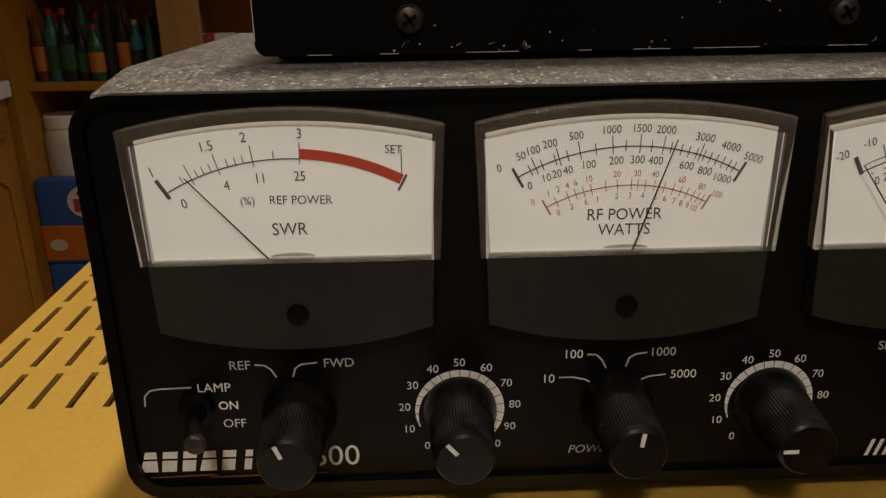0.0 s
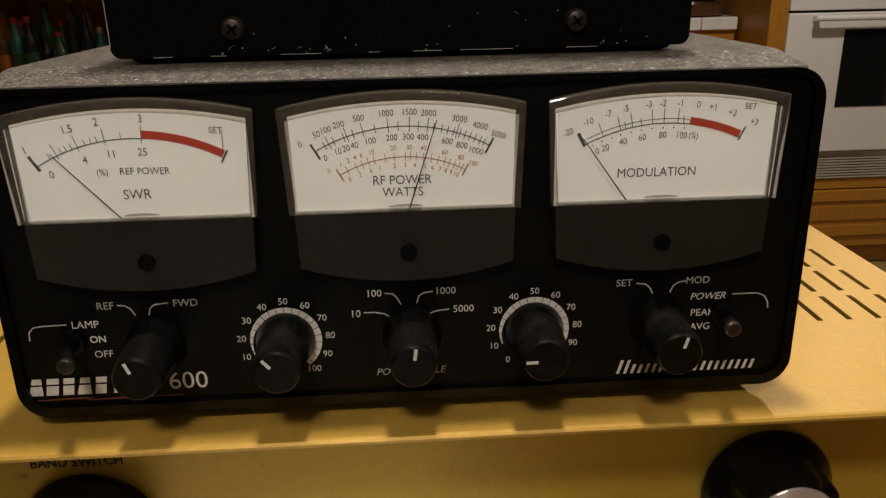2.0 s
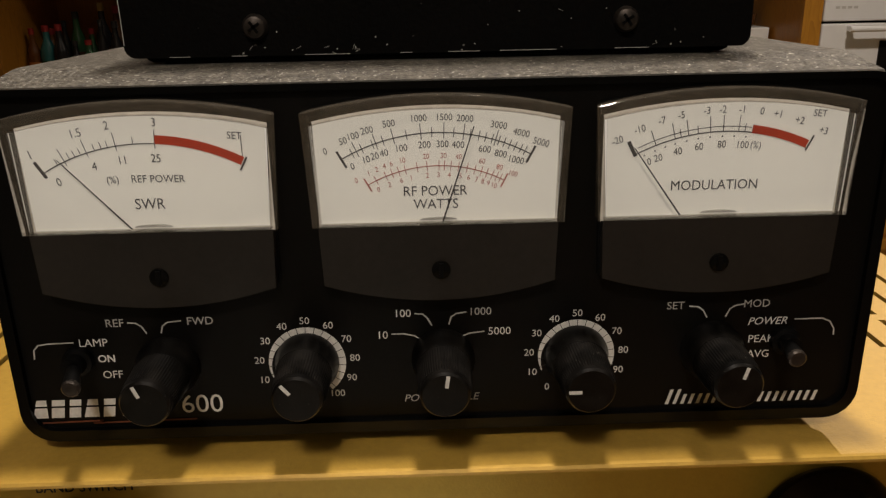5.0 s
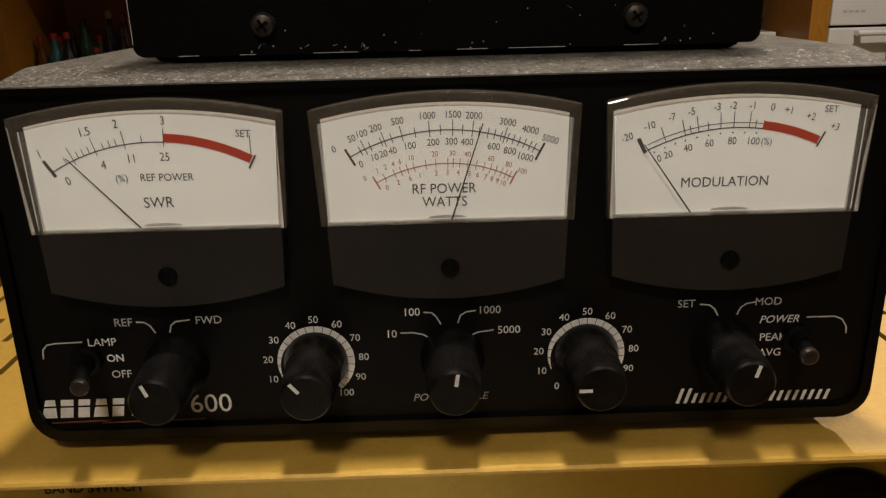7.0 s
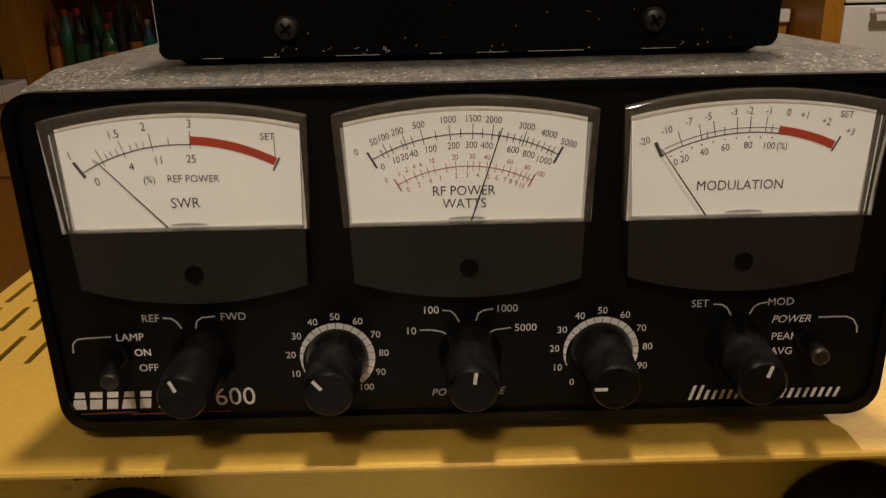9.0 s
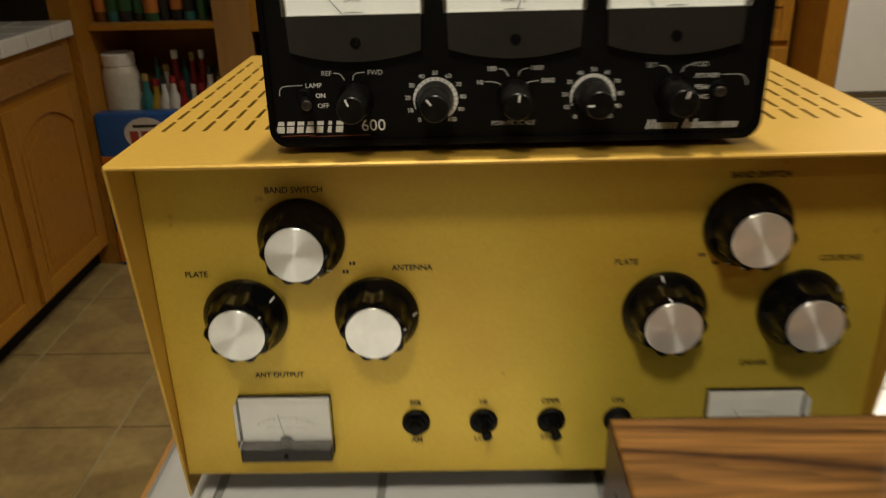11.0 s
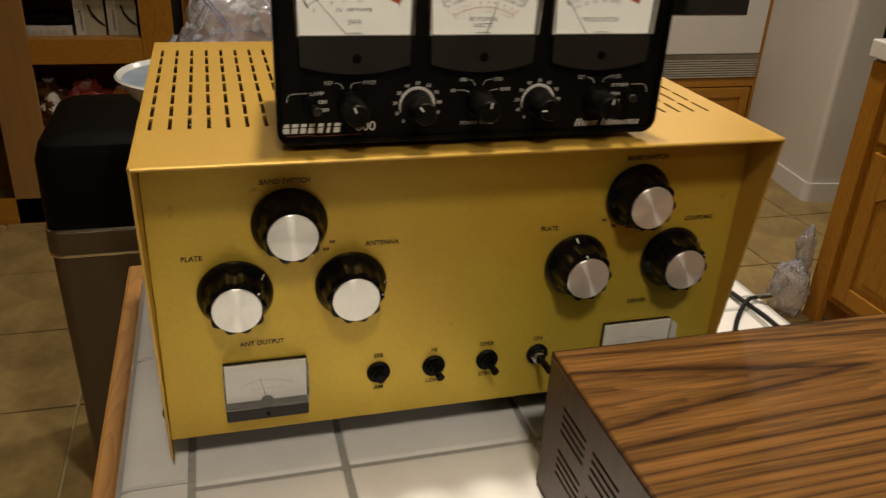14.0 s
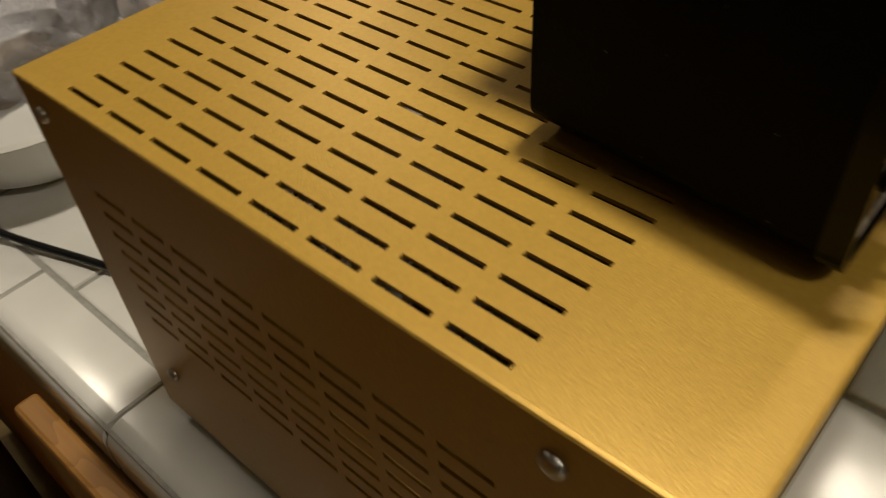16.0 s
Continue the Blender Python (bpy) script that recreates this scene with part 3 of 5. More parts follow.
part("back_panel", box(AX0 + 0.0018, AX1 - 0.0018, AYB - 0.0025, AYB, 0.925, TOP - 0.0018), GOLD, amp)
part("chassis", box(AX0 + 0.003, AX1 - 0.003, 0.003, AYB - 0.003, 0.940, 0.946), CHASSIS, amp, "dull metal chassis inside")
part("transformer", box(0.05, 0.13, 0.17, 0.26, 0.936, 1.03, 0.004), CHASSIS, amp)
part("shield_box", box(0.02, 0.20, 0.04, 0.12, 0.936, 1.00, 0.003), CHASSIS, amp)
part("shield_box", box(0.29, 0.41, 0.05, 0.22, 0.936, 1.01, 0.003), CHASSIS, amp)
for cx, cy in ((0.06, 0.14), (0.035, 0.20), (0.16, 0.21)):
    part("valve", lathe([(0.013, 0.936), (0.016, 0.96), (0.016, 1.06), (0.012, 1.085), (0.002, 1.095)], 20, "Z", (cx, cy, 0)), CREAM_DIAL, amp, smooth=True)
# This coil is added only to put bright glints behind the slots.
coil = [(0.045 + 0.017 * math.cos(a), 0.05 + 0.0019 * a, 1.112 + 0.017 * math.sin(a)) for a in [0.45 * i for i in range(155)]]
part("tank_coil", tube(coil, 0.0016, 6, 1), CHROME, amp, "bright coil added to make glints under the slots", smooth=True)
for fx in (0.060, 0.380):
    for fy in (0.075, 0.250):
        part("foot", lathe([(0.009, COUNTER), (0.011, 0.940)], 16, "Z", (fx, fy, 0)), RUBBER, amp, smooth=True)


def big_knob(x, z, turn):
    """A bakelite knob: bell-shaped skirt, fluted grip, spun aluminium inlay."""
    bm = lathe([(0.0238, -0.0006), (0.0243, -0.0016), (0.0241, -0.0032), (0.0232, -0.0052), (0.0217, -0.0074), (0.0206, -0.0090)], 48, at=(x, 0, z))
    lathe([(0.0206, -0.0088), (0.0200, -0.0105), (0.0196, -0.0140), (0.0193, -0.0190), (0.0190, -0.0215), (0.0180, -0.0228), (0.0160, -0.0232)], 72,
          at=(x, 0, z), lobes=10, depth=0.15, bm=bm)
    knob = part("knob", bm, BLACK_GLOSS, amp, "glossy black fluted knob", smooth=True)
    inlay = new("inlay", bpy.data.meshes.new("inlay"))
    b = lathe([(0.0155, 0.0), (0.0155, -0.0006), (0.0151, -0.0009), (0.0005, -0.0009)], 48)
    for f in b.faces:
        f.smooth = False
    b.to_mesh(inlay.data)
    b.free()
    inlay.data.materials.append(SPUN)
    inlay.parent = knob
    inlay.location = Vector((x, -0.0230, z)) - BASE[knob]
    inlay["label"] = "spun aluminium inlay"
    a = radians(turn)
    d = Vector((math.cos(a), math.sin(a)))
    b = bmesh.new()
    for r0, r1, y0, y1 in ((0.0212, 0.0236, -0.0086, -0.0046), (0.0168, 0.0182, -0.0237, -0.0226)):
        q = Vector((-d.y, d.x)) * 0.00045
        ring = [(d * r0 + q, y0), (d * r0 - q, y0), (d * r1 - q, y1), (d * r1 + q, y1)]
        b.faces.new([b.verts.new((x + p.x, y - 0.0004, z + p.y)) for p, y in ring])
    part("index_mark", b, WHITE_INK, knob)


KNOBS = [(0.0988, 1.098, -48), (0.0625, 1.0505, 38), (0.1378, 1.0505, 8), (0.3425, 1.1015, -118), (0.3015, 1.0505, 100), (0.3780, 1.0505, 40)]
for kx, kz, ka in KNOBS:
    big_knob(kx, kz, ka)


def edge_meter(x0, x1, z0, z1, needle):
    """A small edge-lit panel meter: clear box, white scale, dark lower strip."""
    m = part("meter", prism(round_rect(x0, x1, z0, z1, 0.0015, 3), -0.0025, 0.0), DARK, amp, "small clear panel meter")
    part("scale", box(x0 + 0.001, x1 - 0.001, -0.0032, -0.0026, z0 + 0.011, z1 - 0.001), CREAM_DIAL, m, "white meter scale")
    part("mask", box(x0 + 0.0003, x1 - 0.0003, -0.0112, -0.0026, z0 + 0.0003, z0 + 0.0112, 0.0012), MASK, m, "dark grey lower strip")
    cx, cz = (x0 + x1) / 2, z0 + 0.004
    b = strip(arc(cx, cz - 0.012, 0.036, 62, 118), 0.0004, -0.0034)
    for i in range(11):
        a = radians(62 + 5.6 * i)
        strip([(cx + r * math.cos(a), cz - 0.012 + r * math.sin(a)) for r in (0.034, 0.036)], 0.0004, -0.0034, b)
    strip([(cx - 0.012, cz + 0.0165), (cx + 0.012, cz + 0.0165)], 0.0003, -0.0034, b)
    part("scale_print", b, GREY_INK, m)
    part("needle", strip([(cx, cz + 0.006), (cx - needle * 0.014, cz + 0.027)], 0.0003, -0.0050), NEEDLE, m)
    part("boss", lathe([(0.0045, -0.0060), (0.0038, -0.0090), (0.0005, -0.0092)], 20, at=(cx, 0, z0 + 0.012)), MASK, m, smooth=True)
    c = part("cover", prism(round_rect(x0, x1, z0 + 0.0105, z1, 0.0015, 3), -0.0115, -0.0026), OLD_CLEAR, m, "clear plastic cover")
    c.visible_shadow = False
    part("adjuster", lathe([(0.0016, -0.0110), (0.0016, -0.0118), (0.0004, -0.0119)], 12, at=(cx, 0, z0 + 0.005)), DARK, m)


edge_meter(0.0503, 0.1068, 0.9550, 0.9970, 0.3)
edge_meter(0.3315, 0.3890, 0.9550, 0.9970, 1.0)

TOG = [(0.1575, 0.0, DARK), (0.1985, 0.009, DARK), (0.2395, 0.010, DARK), (0.2795, 0.016, CHROME)]
for tx, reach, nut in TOG:
    z = 0.9762
    t = part("toggle_switch", lathe([(0.0085, 0.0), (0.0085, -0.0018), (0.0075, -0.0028)], 24, at=(tx, 0, z)), DARK, amp, "small black toggle switch", smooth=True)
    part("nut", lathe([(0.0062, -0.0026), (0.0062, -0.0052), (0.0042, -0.0056), (0.0042, -0.0078)], 6, at=(tx, 0, z)), nut, t)
    if reach:
        part("lever", tube([(tx, -0.006, z), (tx + 0.002, -0.006 - reach, z - 0.0015)], 0.0021, 10, 1, r2=0.0030), DARK, t, smooth=True)
    else:
        part("stub", lathe([(0.004, -0.0075), (0.0035, -0.0100), (0.0004, -0.0104)], 12, at=(tx, 0, z)), DARK, t, smooth=True)

PRINTS = [("BAND SWITCH", 0.0970, 1.1265), ("PLATE", 0.0375, 1.0775), ("ANTENNA", 0.1590, 1.0795), ("ANT OUTPUT", 0.0775, 1.0110),
          ("SSB", 0.1575, 0.9900), ("AM", 0.1575, 0.9632), ("HI", 0.1985, 0.9900), ("LOW", 0.1985, 0.9636), ("OPER", 0.2390, 0.9900),
          ("STBY", 0.2390, 0.9636), ("ON", 0.2790, 0.9900), ("PLATE", 0.2785, 1.0805), ("BAND SWITCH", 0.3465, 1.1300), ("COUPLING", 0.3965, 1.0810), ("DRIVER", 0.3570, 1.0145)]
for text, px, pz in PRINTS:
    part("printed_label", words(text, 0.0036, px, pz, -0.0004, wide=0.95, bold=0.018), BROWN_INK, panel)
for bx, bz, w, n in ((0.0925, 1.1385, 0.010, 4), (0.1200, 1.0765, 0.004, 2), (0.1240, 1.0815, 0.004, 2), (0.3180, 1.0830, 0.004, 2), (0.3260, 1.0780, 0.004, 2)):
    part("printed_label", bars(bx, bz, -0.0004, w, 0.0022, n), BROWN_INK, panel)

# ---- three-meter instrument on the amplifier ----
FX0, FX1, FZ0, FZ1, FACE = 0.0932, 0.3345, 1.1560, 1.2557, -0.0175
inst = thing("watt_meter", (0.2145, 0.03, TOP), "black three-dial radio watt meter with white lit scales", "meter")
case = part("case", prism(round_rect(FX0, FX1, FZ0, FZ1, 0.0085), FACE + 0.0004, 0.092), [BLACK_CASE, DUSTY_TOP], inst, "black painted case, dusty on top")
for v in case.data.vertices:
    if v.co.y > 0.03:
        v.co.x *= 0.915
for f in case.data.polygons:
    if f.normal.z > 0.7:
        f.material_index = 1
bm = bmesh.new()          # the dusty lid, which rises behind its front edge
rows = []
for y, z, k in ((-0.0168, 1.2550, 1.0), (-0.0160, 1.2562, 1.0), (-0.0010, 1.2592, 0.985), (0.0020, 1.2596, 0.982), (0.0915, 1.2596, 0.916), (0.0915, 1.2550, 0.916)):
    rows.append([bm.verts.new((0.21385 + s * 0.1165 * k, y, z)) for s in (-1, 1)])
for p, q in zip(rows, rows[1:] + rows[:1]):
    bm.faces.new((p[0], p[1], q[1], q[0]))
for s in (0, 1):
    bm.faces.new([r[s] for r in rows])
part("lid", bm, DUSTY_TOP, inst, "lid covered in grey dust")
part("bezel", prism(round_rect(FX0 - 0.0008, FX1 + 0.0008, FZ0 - 0.0008, FZ1 + 0.0006, 0.0092), -0.0192, FACE + 0.006,
                    hole=round_rect(FX0 + 0.0022, FX1 - 0.0022, FZ0 + 0.0026, FZ1 - 0.0012, 0.0068)), BEZEL, inst, "glossy black front rim")
face = part("face_plate", prism(round_rect(FX0 + 0.0020, FX1 - 0.0020, FZ0 + 0.0020, FZ1 - 0.0010, 0.007), FACE, FACE + 0.0012), BLACK_PANEL, inst)
for fx in (0.118, 0.311):
    for fy in (0.004, 0.075):
        part("foot", lathe([(0.006, TOP), (0.007, FZ0 + 0.0006)], 16, "Z", (fx, fy, 0)), RUBBER, inst)
INK = FACE - 0.0003
MZ = 1.2195          # lower edge of the three windows
MY = -0.0186         # plane of the scales


X1, X2, X3 = 0.1378, 0.2135, 0.2891
SPREAD = {X1: 1.03, X3: 0.97}      # the three printed scales differ a little in width


def scale_arc(xc, r, vc, u0, u1, n=28):
    a0, a1 = (math.degrees(math.acos(u * SPREAD.get(xc, 1.0) / r)) for u in (u0, u1))
    return arc(xc, MZ + vc, r, a0, a1, n)


def on_arc(xc, r, vc, u, out):
    """Place and lean of a label at u along the scale, out metres beyond it."""
    a = math.acos(u * SPREAD.get(xc, 1.0) / r)
    return xc + (r + out) * math.cos(a), MZ + vc + (r + out) * math.sin(a), math.degrees(a) - 90


def ticks(bm, xc, r, vc, us, inner, outer, w=0.00022):
    for u in us:
        strip([on_arc(xc, r, vc, u, o)[:2] for o in (inner, outer)], w, MY - 0.00025, bm)
    return bm


def panel_meter(xc, needle):
    """Arched clear cover over a white scale; dark mask with a screw below."""
    h, hw = 0.0345, 0.0331
    arch = lambda half, v, rise: [(xc + half - 2 * half * i / 12, MZ + v + rise * (1 - (2 * i / 12 - 1) ** 2)) for i in range(13)]
    belly = lambda half, v, drop: [(xc - half + 2 * half * i / 12, MZ + v - drop * (1 - (2 * i / 12 - 1) ** 2)) for i in range(13)]
    m = part("meter", prism(arch(hw, 0.0302, 0.0040) + belly(hw - 0.001, -0.0172, 0.0050), FACE - 0.0008, FACE), DARK, inst,
             "arched clear meter over a white scale")
    part("dial_plate", prism(arch(0.0321, 0.0270, 0.0036) + belly(0.0319, -0.0012, 0.0), MY, FACE - 0.0009), DIAL, m, "white lit dial")
    part("mask", prism(arch(hw - 0.0012, -0.0007, 0.0) + belly(hw - 0.0018, -0.0172, 0.0050), -0.0216, FACE - 0.0006), MASK, m, "dark grey lower mask")
    part("mask_screw", lathe([(0.0026, -0.0215), (0.0025, -0.0223), (0.0004, -0.0225)], 20, at=(xc + 0.0004, 0, 1.2062)), BLACK_GLOSS, m, smooth=True)
    part("screw_slot", box(xc - 0.0002, xc + 0.0010, -0.0228, -0.0223, 1.2042, 1.2082), DARK, m)
    rim_o, rim_i = arch(hw + 0.0010, 0.0298, 0.0040) + belly(hw + 0.0002, -0.0006, 0.0), arch(hw - 0.0011, 0.0264, 0.0036) + belly(hw - 0.0018, -0.0005, 0.0)
    bm = prism(rim_o, -0.0222, FACE - 0.0009, hole=rim_i)
    bmesh.ops.bevel(bm, geom=[e for e in bm.edges if all(v.co.y < -0.022 and v.co.z > MZ + 0.001 for v in e.verts)], offset=0.0006, segments=2, affect="EDGES", profile=0.5)
    rim = part("cover_rim", bm, RIM, m, "smoky clear rim", smooth=True)
    pane = part("cover", prism(rim_i, -0.0221, -0.0216), CLEAR, m, "clear plastic cover")
    pane.visible_shadow = rim.visible_shadow = False
    (u0, v0), (u1, v1) = needle
    part("needle", strip([(xc + u0, MZ + v0), (xc + u1, MZ + v1)], 0.00045, -0.0206, width2=0.00028), NEEDLE, m)
    part("pivot_cover", prism([(xc + 0.005 * math.cos(radians(a)), MZ + 0.0007 * math.sin(radians(a))) for a in range(0, 181, 15)], -0.0191, -0.0187), GREY_INK, m)
    return m


def label(bm, text, xc, u, v, size, turn=0.0):
    return words(text, size, xc + u, MZ + v, MY - 0.00025, turn=turn, bm=bm, wide=0.92)


def along(bm, xc, r, vc, items, out, size):
    for text, u in items:
        x, z, a = on_arc(xc, r, vc, u, out)
        words(text, size, x, z, MY - 0.00025, turn=a * 0.55, bm=bm, wide=0.86)
    return bm


# standing-wave scale
R1, V1 = 0.0523, -0.0299
m1 = panel_meter(X1, ((-0.0052, 0.0), (-0.0218, 0.0190)))
b = strip(scale_arc(X1, R1, V1, -0.0258, 0.003), 0.00028, MY - 0.00025)
ticks(b, X1, R1, V1, [-0.0218, -0.0186, -0.0172, -0.0157, -0.0121, -0.0104, -0.0088, -0.0024], 0.0, 0.0018)
ticks(b, X1, R1, V1, [-0.0200, -0.0142, -0.0068, 0.0030], -0.0012, 0.0036)
strip([on_arc(X1, R1, V1, -0.0258, o)[:2] for o in (-0.0014, 0.0036)], 0.0009, MY - 0.00026, b)
strip([on_arc(X1, R1, V1, 0.0243, o)[:2] for o in (-0.0014, 0.0026)], 0.0005, MY - 0.00035, b)
strip([(X1 + 0.0252, MZ + 0.0185), (X1 + 0.0252, MZ + 0.0240)], 0.00022, MY - 0.00025, b)
along(b, X1, R1, V1, [("1", -0.0256), ("1.5", -0.0146), ("2", -0.0076), ("3", 0.0030)], 0.0056, 0.0022)
along(b, X1, R1, V1, [("0", -0.0240), ("4", -0.0138), ("11", -0.0060), ("25", 0.0030)], -0.0038, 0.0022)
label(b, "(%)", X1, -0.0090, 0.0128, 0.0020, 4), label(b, "REF POWER", X1, 0.0028, 0.0131, 0.0020, -1), label(b, "SWR", X1, -0.0002, 0.0064, 0.0029)
label(b, "SET", X1, 0.0236, 0.0240, 0.0019, -4)
part("scale_print", b, SCALE_INK, m1)
part("red_band", strip(scale_arc(X1, R1 + 0.0011, V1, 0.0031, 0.0244), 0.0023, MY - 0.0003), RED_INK, m1, "red scale band")

# power scale
R2, V2, R3, V3 = 0.0514, -0.0279, 0.0379, -0.0232
m2 = panel_meter(X2, ((0.0012, 0.0), (0.0096, 0.0252)))
pos = lambda p: (p - 795) / 7000.0
b = strip(scale_arc(X2, R2, V2, -0.0250, 0.0246), 0.00028, MY - 0.00025)
ticks(b, X2, R2, V2, [pos(p) for p in (640, 658, 678, 697, 740, 786, 826, 856, 872, 884, 896, 908, 918, 928, 938, 948, 956)], -0.0012, 0.0014)
ticks(b, X2, R2, V2, [pos(p) for p in (648, 684, 716, 766, 808, 844, 902)], -0.0016, 0.0026)
for u, w in ((-0.0250, 0.0006), (0.0246, 0.0006)):
    strip([on_arc(X2, R2, V2, u, o)[:2] for o in (-0.0026, 0.0024)], w, MY - 0.00026, b)
along(b, X2, R2, V2, [(t, pos(p)) for t, p in (("0", 606), ("50", 637), ("100", 655), ("200", 678), ("500", 715), ("1000", 766), ("1500", 809), ("2000", 843), ("3000", 900), ("4000", 938), ("5000", 972))], 0.0040, 0.0018)
along(b, X2, R2, V2, [(t, pos(p)) for t, p in (("0", 630), ("10", 658), ("20", 674), ("40", 692), ("100", 727), ("200", 771), ("300", 806), ("400", 836), ("600", 888), ("800", 919), ("1000", 950))], -0.0030, 0.0018)
label(b, "RF POWER", X2, -0.0006, 0.0080, 0.0027), label(b, "WATTS", X2, -0.0006, 0.0044, 0.0027)
part("scale_print", b, SCALE_INK, m2)
b = strip(scale_arc(X2, R3, V3, -0.0184, 0.0176), 0.00024, MY - 0.00025)
ticks(b, X2, R3, V3, [pos(p) for p in (682, 700, 712, 724, 736, 758, 776, 798, 808, 820, 834, 850, 864, 876, 886, 896, 904, 911)], -0.0012, 0.0014, 0.00018)
for u in (-0.0184, 0.0176):
    strip([on_arc(X2, R3, V3, u, o)[:2] for o in (-0.0020, 0.0020)], 0.0004, MY - 0.00026, b)
along(b, X2, R3, V3, [(t, pos(p)) for t, p in (("0", 655), ("1", 677), ("2", 691), ("4", 704), ("6", 716), ("10", 736), ("20", 776), ("30", 806), ("40", 832), ("60", 872), ("80", 902), ("100", 926))], 0.0027, 0.0014)
along(b, X2, R3, V3, [(t, pos(p)) for t, p in (("0", 678), ("2", 700), ("6", 724), ("1", 743), ("2", 775), ("3", 797), ("4", 818), ("5", 840), ("6", 856), ("7", 872), ("8", 884), ("9", 895), ("10", 907))], -0.0024, 0.0014)
part("scale_print", b, PINK_INK, m2, "faint red inner scale")

# modulation scale
R4, V4 = 0.0515, -0.0295
m3 = panel_meter(X3, ((-0.0110, 0.0), (-0.0242, 0.0185)))
pos = lambda p: (p - 1302) / 7000.0
b = strip(scale_arc(X3, R4, V4, -0.0243, 0.0225), 0.0003, MY - 0.00025)
strip(scale_arc(X3, R4 + 0.0013, V4, -0.0236, 0.0070), 0.0002, MY - 0.00025, b)
ticks(b, X3, R4, V4, [pos(p) for p in (1171, 1207, 1232, 1273, 1297, 1326)], 0.0, 0.0042)
ticks(b, X3, R4, V4, [pos(p) for p in (1218, 1250, 1338, 1352)], 0.0, 0.0022)
strip([on_arc(X3, R4, V4, -0.0243, o)[:2] for o in (-0.0004, 0.0040)], 0.0010, MY - 0.00026, b)
strip([on_arc(X3, R4, V4, 0.0226, o)[:2] for o in (-0.0008, 0.0036)], 0.0005, MY - 0.00036, b)
for p in (1146, 1166, 1186, 1205, 1227, 1249, 1272, 1296, 1319, 1342):
    x, z, a = on_arc(X3, R4, V4, pos(p), -0.0013)
    strip([(x - 0.0002, z), (x + 0.0002, z)], 0.0004, MY - 0.00025, b)
along(b, X3, R4, V4, [(t, pos(p)) for t, p in (("-20", 1118), ("-10", 1155), ("-7", 1192), ("-5", 1224), ("-3", 1267), ("-2", 1294), ("-1", 1326), ("0", 1361), ("+1", 1388), ("+2", 1427), ("+3", 1470))], 0.0058, 0.0019)
along(b, X3, R4, V4, [(t, pos(p)) for t, p in (("0", 1150), ("20", 1168), ("40", 1207), ("60", 1250), ("80", 1296), ("100", 1340), ("(%)", 1366))], -0.0034, 0.0019)
label(b, "MODULATION", X3, -0.0018, 0.0077, 0.0027), label(b, "SET", X3, 0.0245, 0.0262, 0.0018, -4)
part("scale_print", b, SCALE_INK, m3)
part("red_band", strip(scale_arc(X3, R4 + 0.0009, V4, 0.0072, 0.0226), 0.0022, MY - 0.0003), RED_INK, m3, "red scale band")

# the row of controls
KZ = 1.1778
KX = [0.1360, 0.1753, 0.2140, 0.2522, 0.2913]
for kx, turn in zip(KX, (112, 130, 82, 180, 74)):
    bm = lathe([(0.0090, FACE), (0.0090, FACE - 0.002), (0.0082, FACE - 0.004), (0.0078, FACE - 0.008)], 40, at=(kx, 0, KZ))
    lathe([(0.0078, FACE - 0.0078), (0.0077, FACE - 0.0082), (0.0072, FACE - 0.0178), (0.0069, FACE - 0.0202)], 192, at=(kx, 0, KZ), lobes=64, depth=0.04, bm=bm)
    lathe([(0.0068, FACE - 0.0198), (0.0066, FACE - 0.0217), (0.0060, FACE - 0.0224), (0.0003, FACE - 0.0224)], 40, at=(kx, 0, KZ), bm=bm)
    k = part("knob", bm, BLACK_KNOB, inst, "small knurled black knob with grey dust", smooth=True)
    d = Vector((math.cos(radians(turn)), math.sin(radians(turn))))
    p = Vector((kx, KZ))
    part("index_mark", strip([p + d * 0.0025, p + d * 0.0060], 0.0010, FACE - 0.0228), WHITE_INK, k)
for tx, tip, tz in ((0.1112, 0.1142, 1.1790), (0.3122, 0.3096, 1.1815)):
    t = part("toggle_switch", lathe([(0.0042, FACE), (0.0042, FACE - 0.0022), (0.0030, FACE - 0.0026), (0.0030, FACE - 0.006)], 20, at=(tx, 0, 1.1805)), DARK, inst, smooth=True)
    lever = part("lever", tube([(tx, FACE - 0.004, 1.1805), (tip, FACE - 0.0140, tz)], 0.0016, 12, 1, r2=0.0025), DARK, t, "black bat lever", smooth=True)
    part("tip", lathe([(0.0025, FACE - 0.0136), (0.0025, FACE - 0.0146), (0.0020, FACE - 0.0150), (0.0003, FACE - 0.0150)], 14, at=(tip, 0, tz)), TARNISH, lever, "dull metal tip")

for text, tx, tz, al in (("REF", 0.1252, 1.1915, "R"), ("FWD", 0.1428, 1.1915, "L"), ("LAMP", 0.1120, 1.1857, "L"), ("ON", 0.1165, 1.1807, "L"),
                         ("OFF", 0.1172, 1.1757, "L"), ("10", 0.1985, 1.1855, "R"), ("100", 0.2052, 1.1920, "R"), ("1000", 0.2220, 1.1920, "L"),
                         ("5000", 0.2270, 1.1858, "L"), ("SET", 0.2825, 1.1920, "R"), ("MOD", 0.2995, 1.1920, "L"), ("PEAK", 0.3018, 1.1810, "L"),
                         ("AVG", 0.3018, 1.1762, "L")):
    part("printed_label", words(text, 0.0023, tx, tz, INK, al), WHITE_INK if text in ("100", "10", "5000", "ON", "OFF", "LAMP", "PEAK", "AVG") else GREY_INK, face)
part("printed_label", words("POWER", 0.0023, 0.3015, 1.1865, INK, "L", shear=0.25), WHITE_INK, face)
part("printed_label", words("POWER SCALE", 0.0023, 0.2135, 1.1652, INK, shear=0.25), GREY_INK, face)
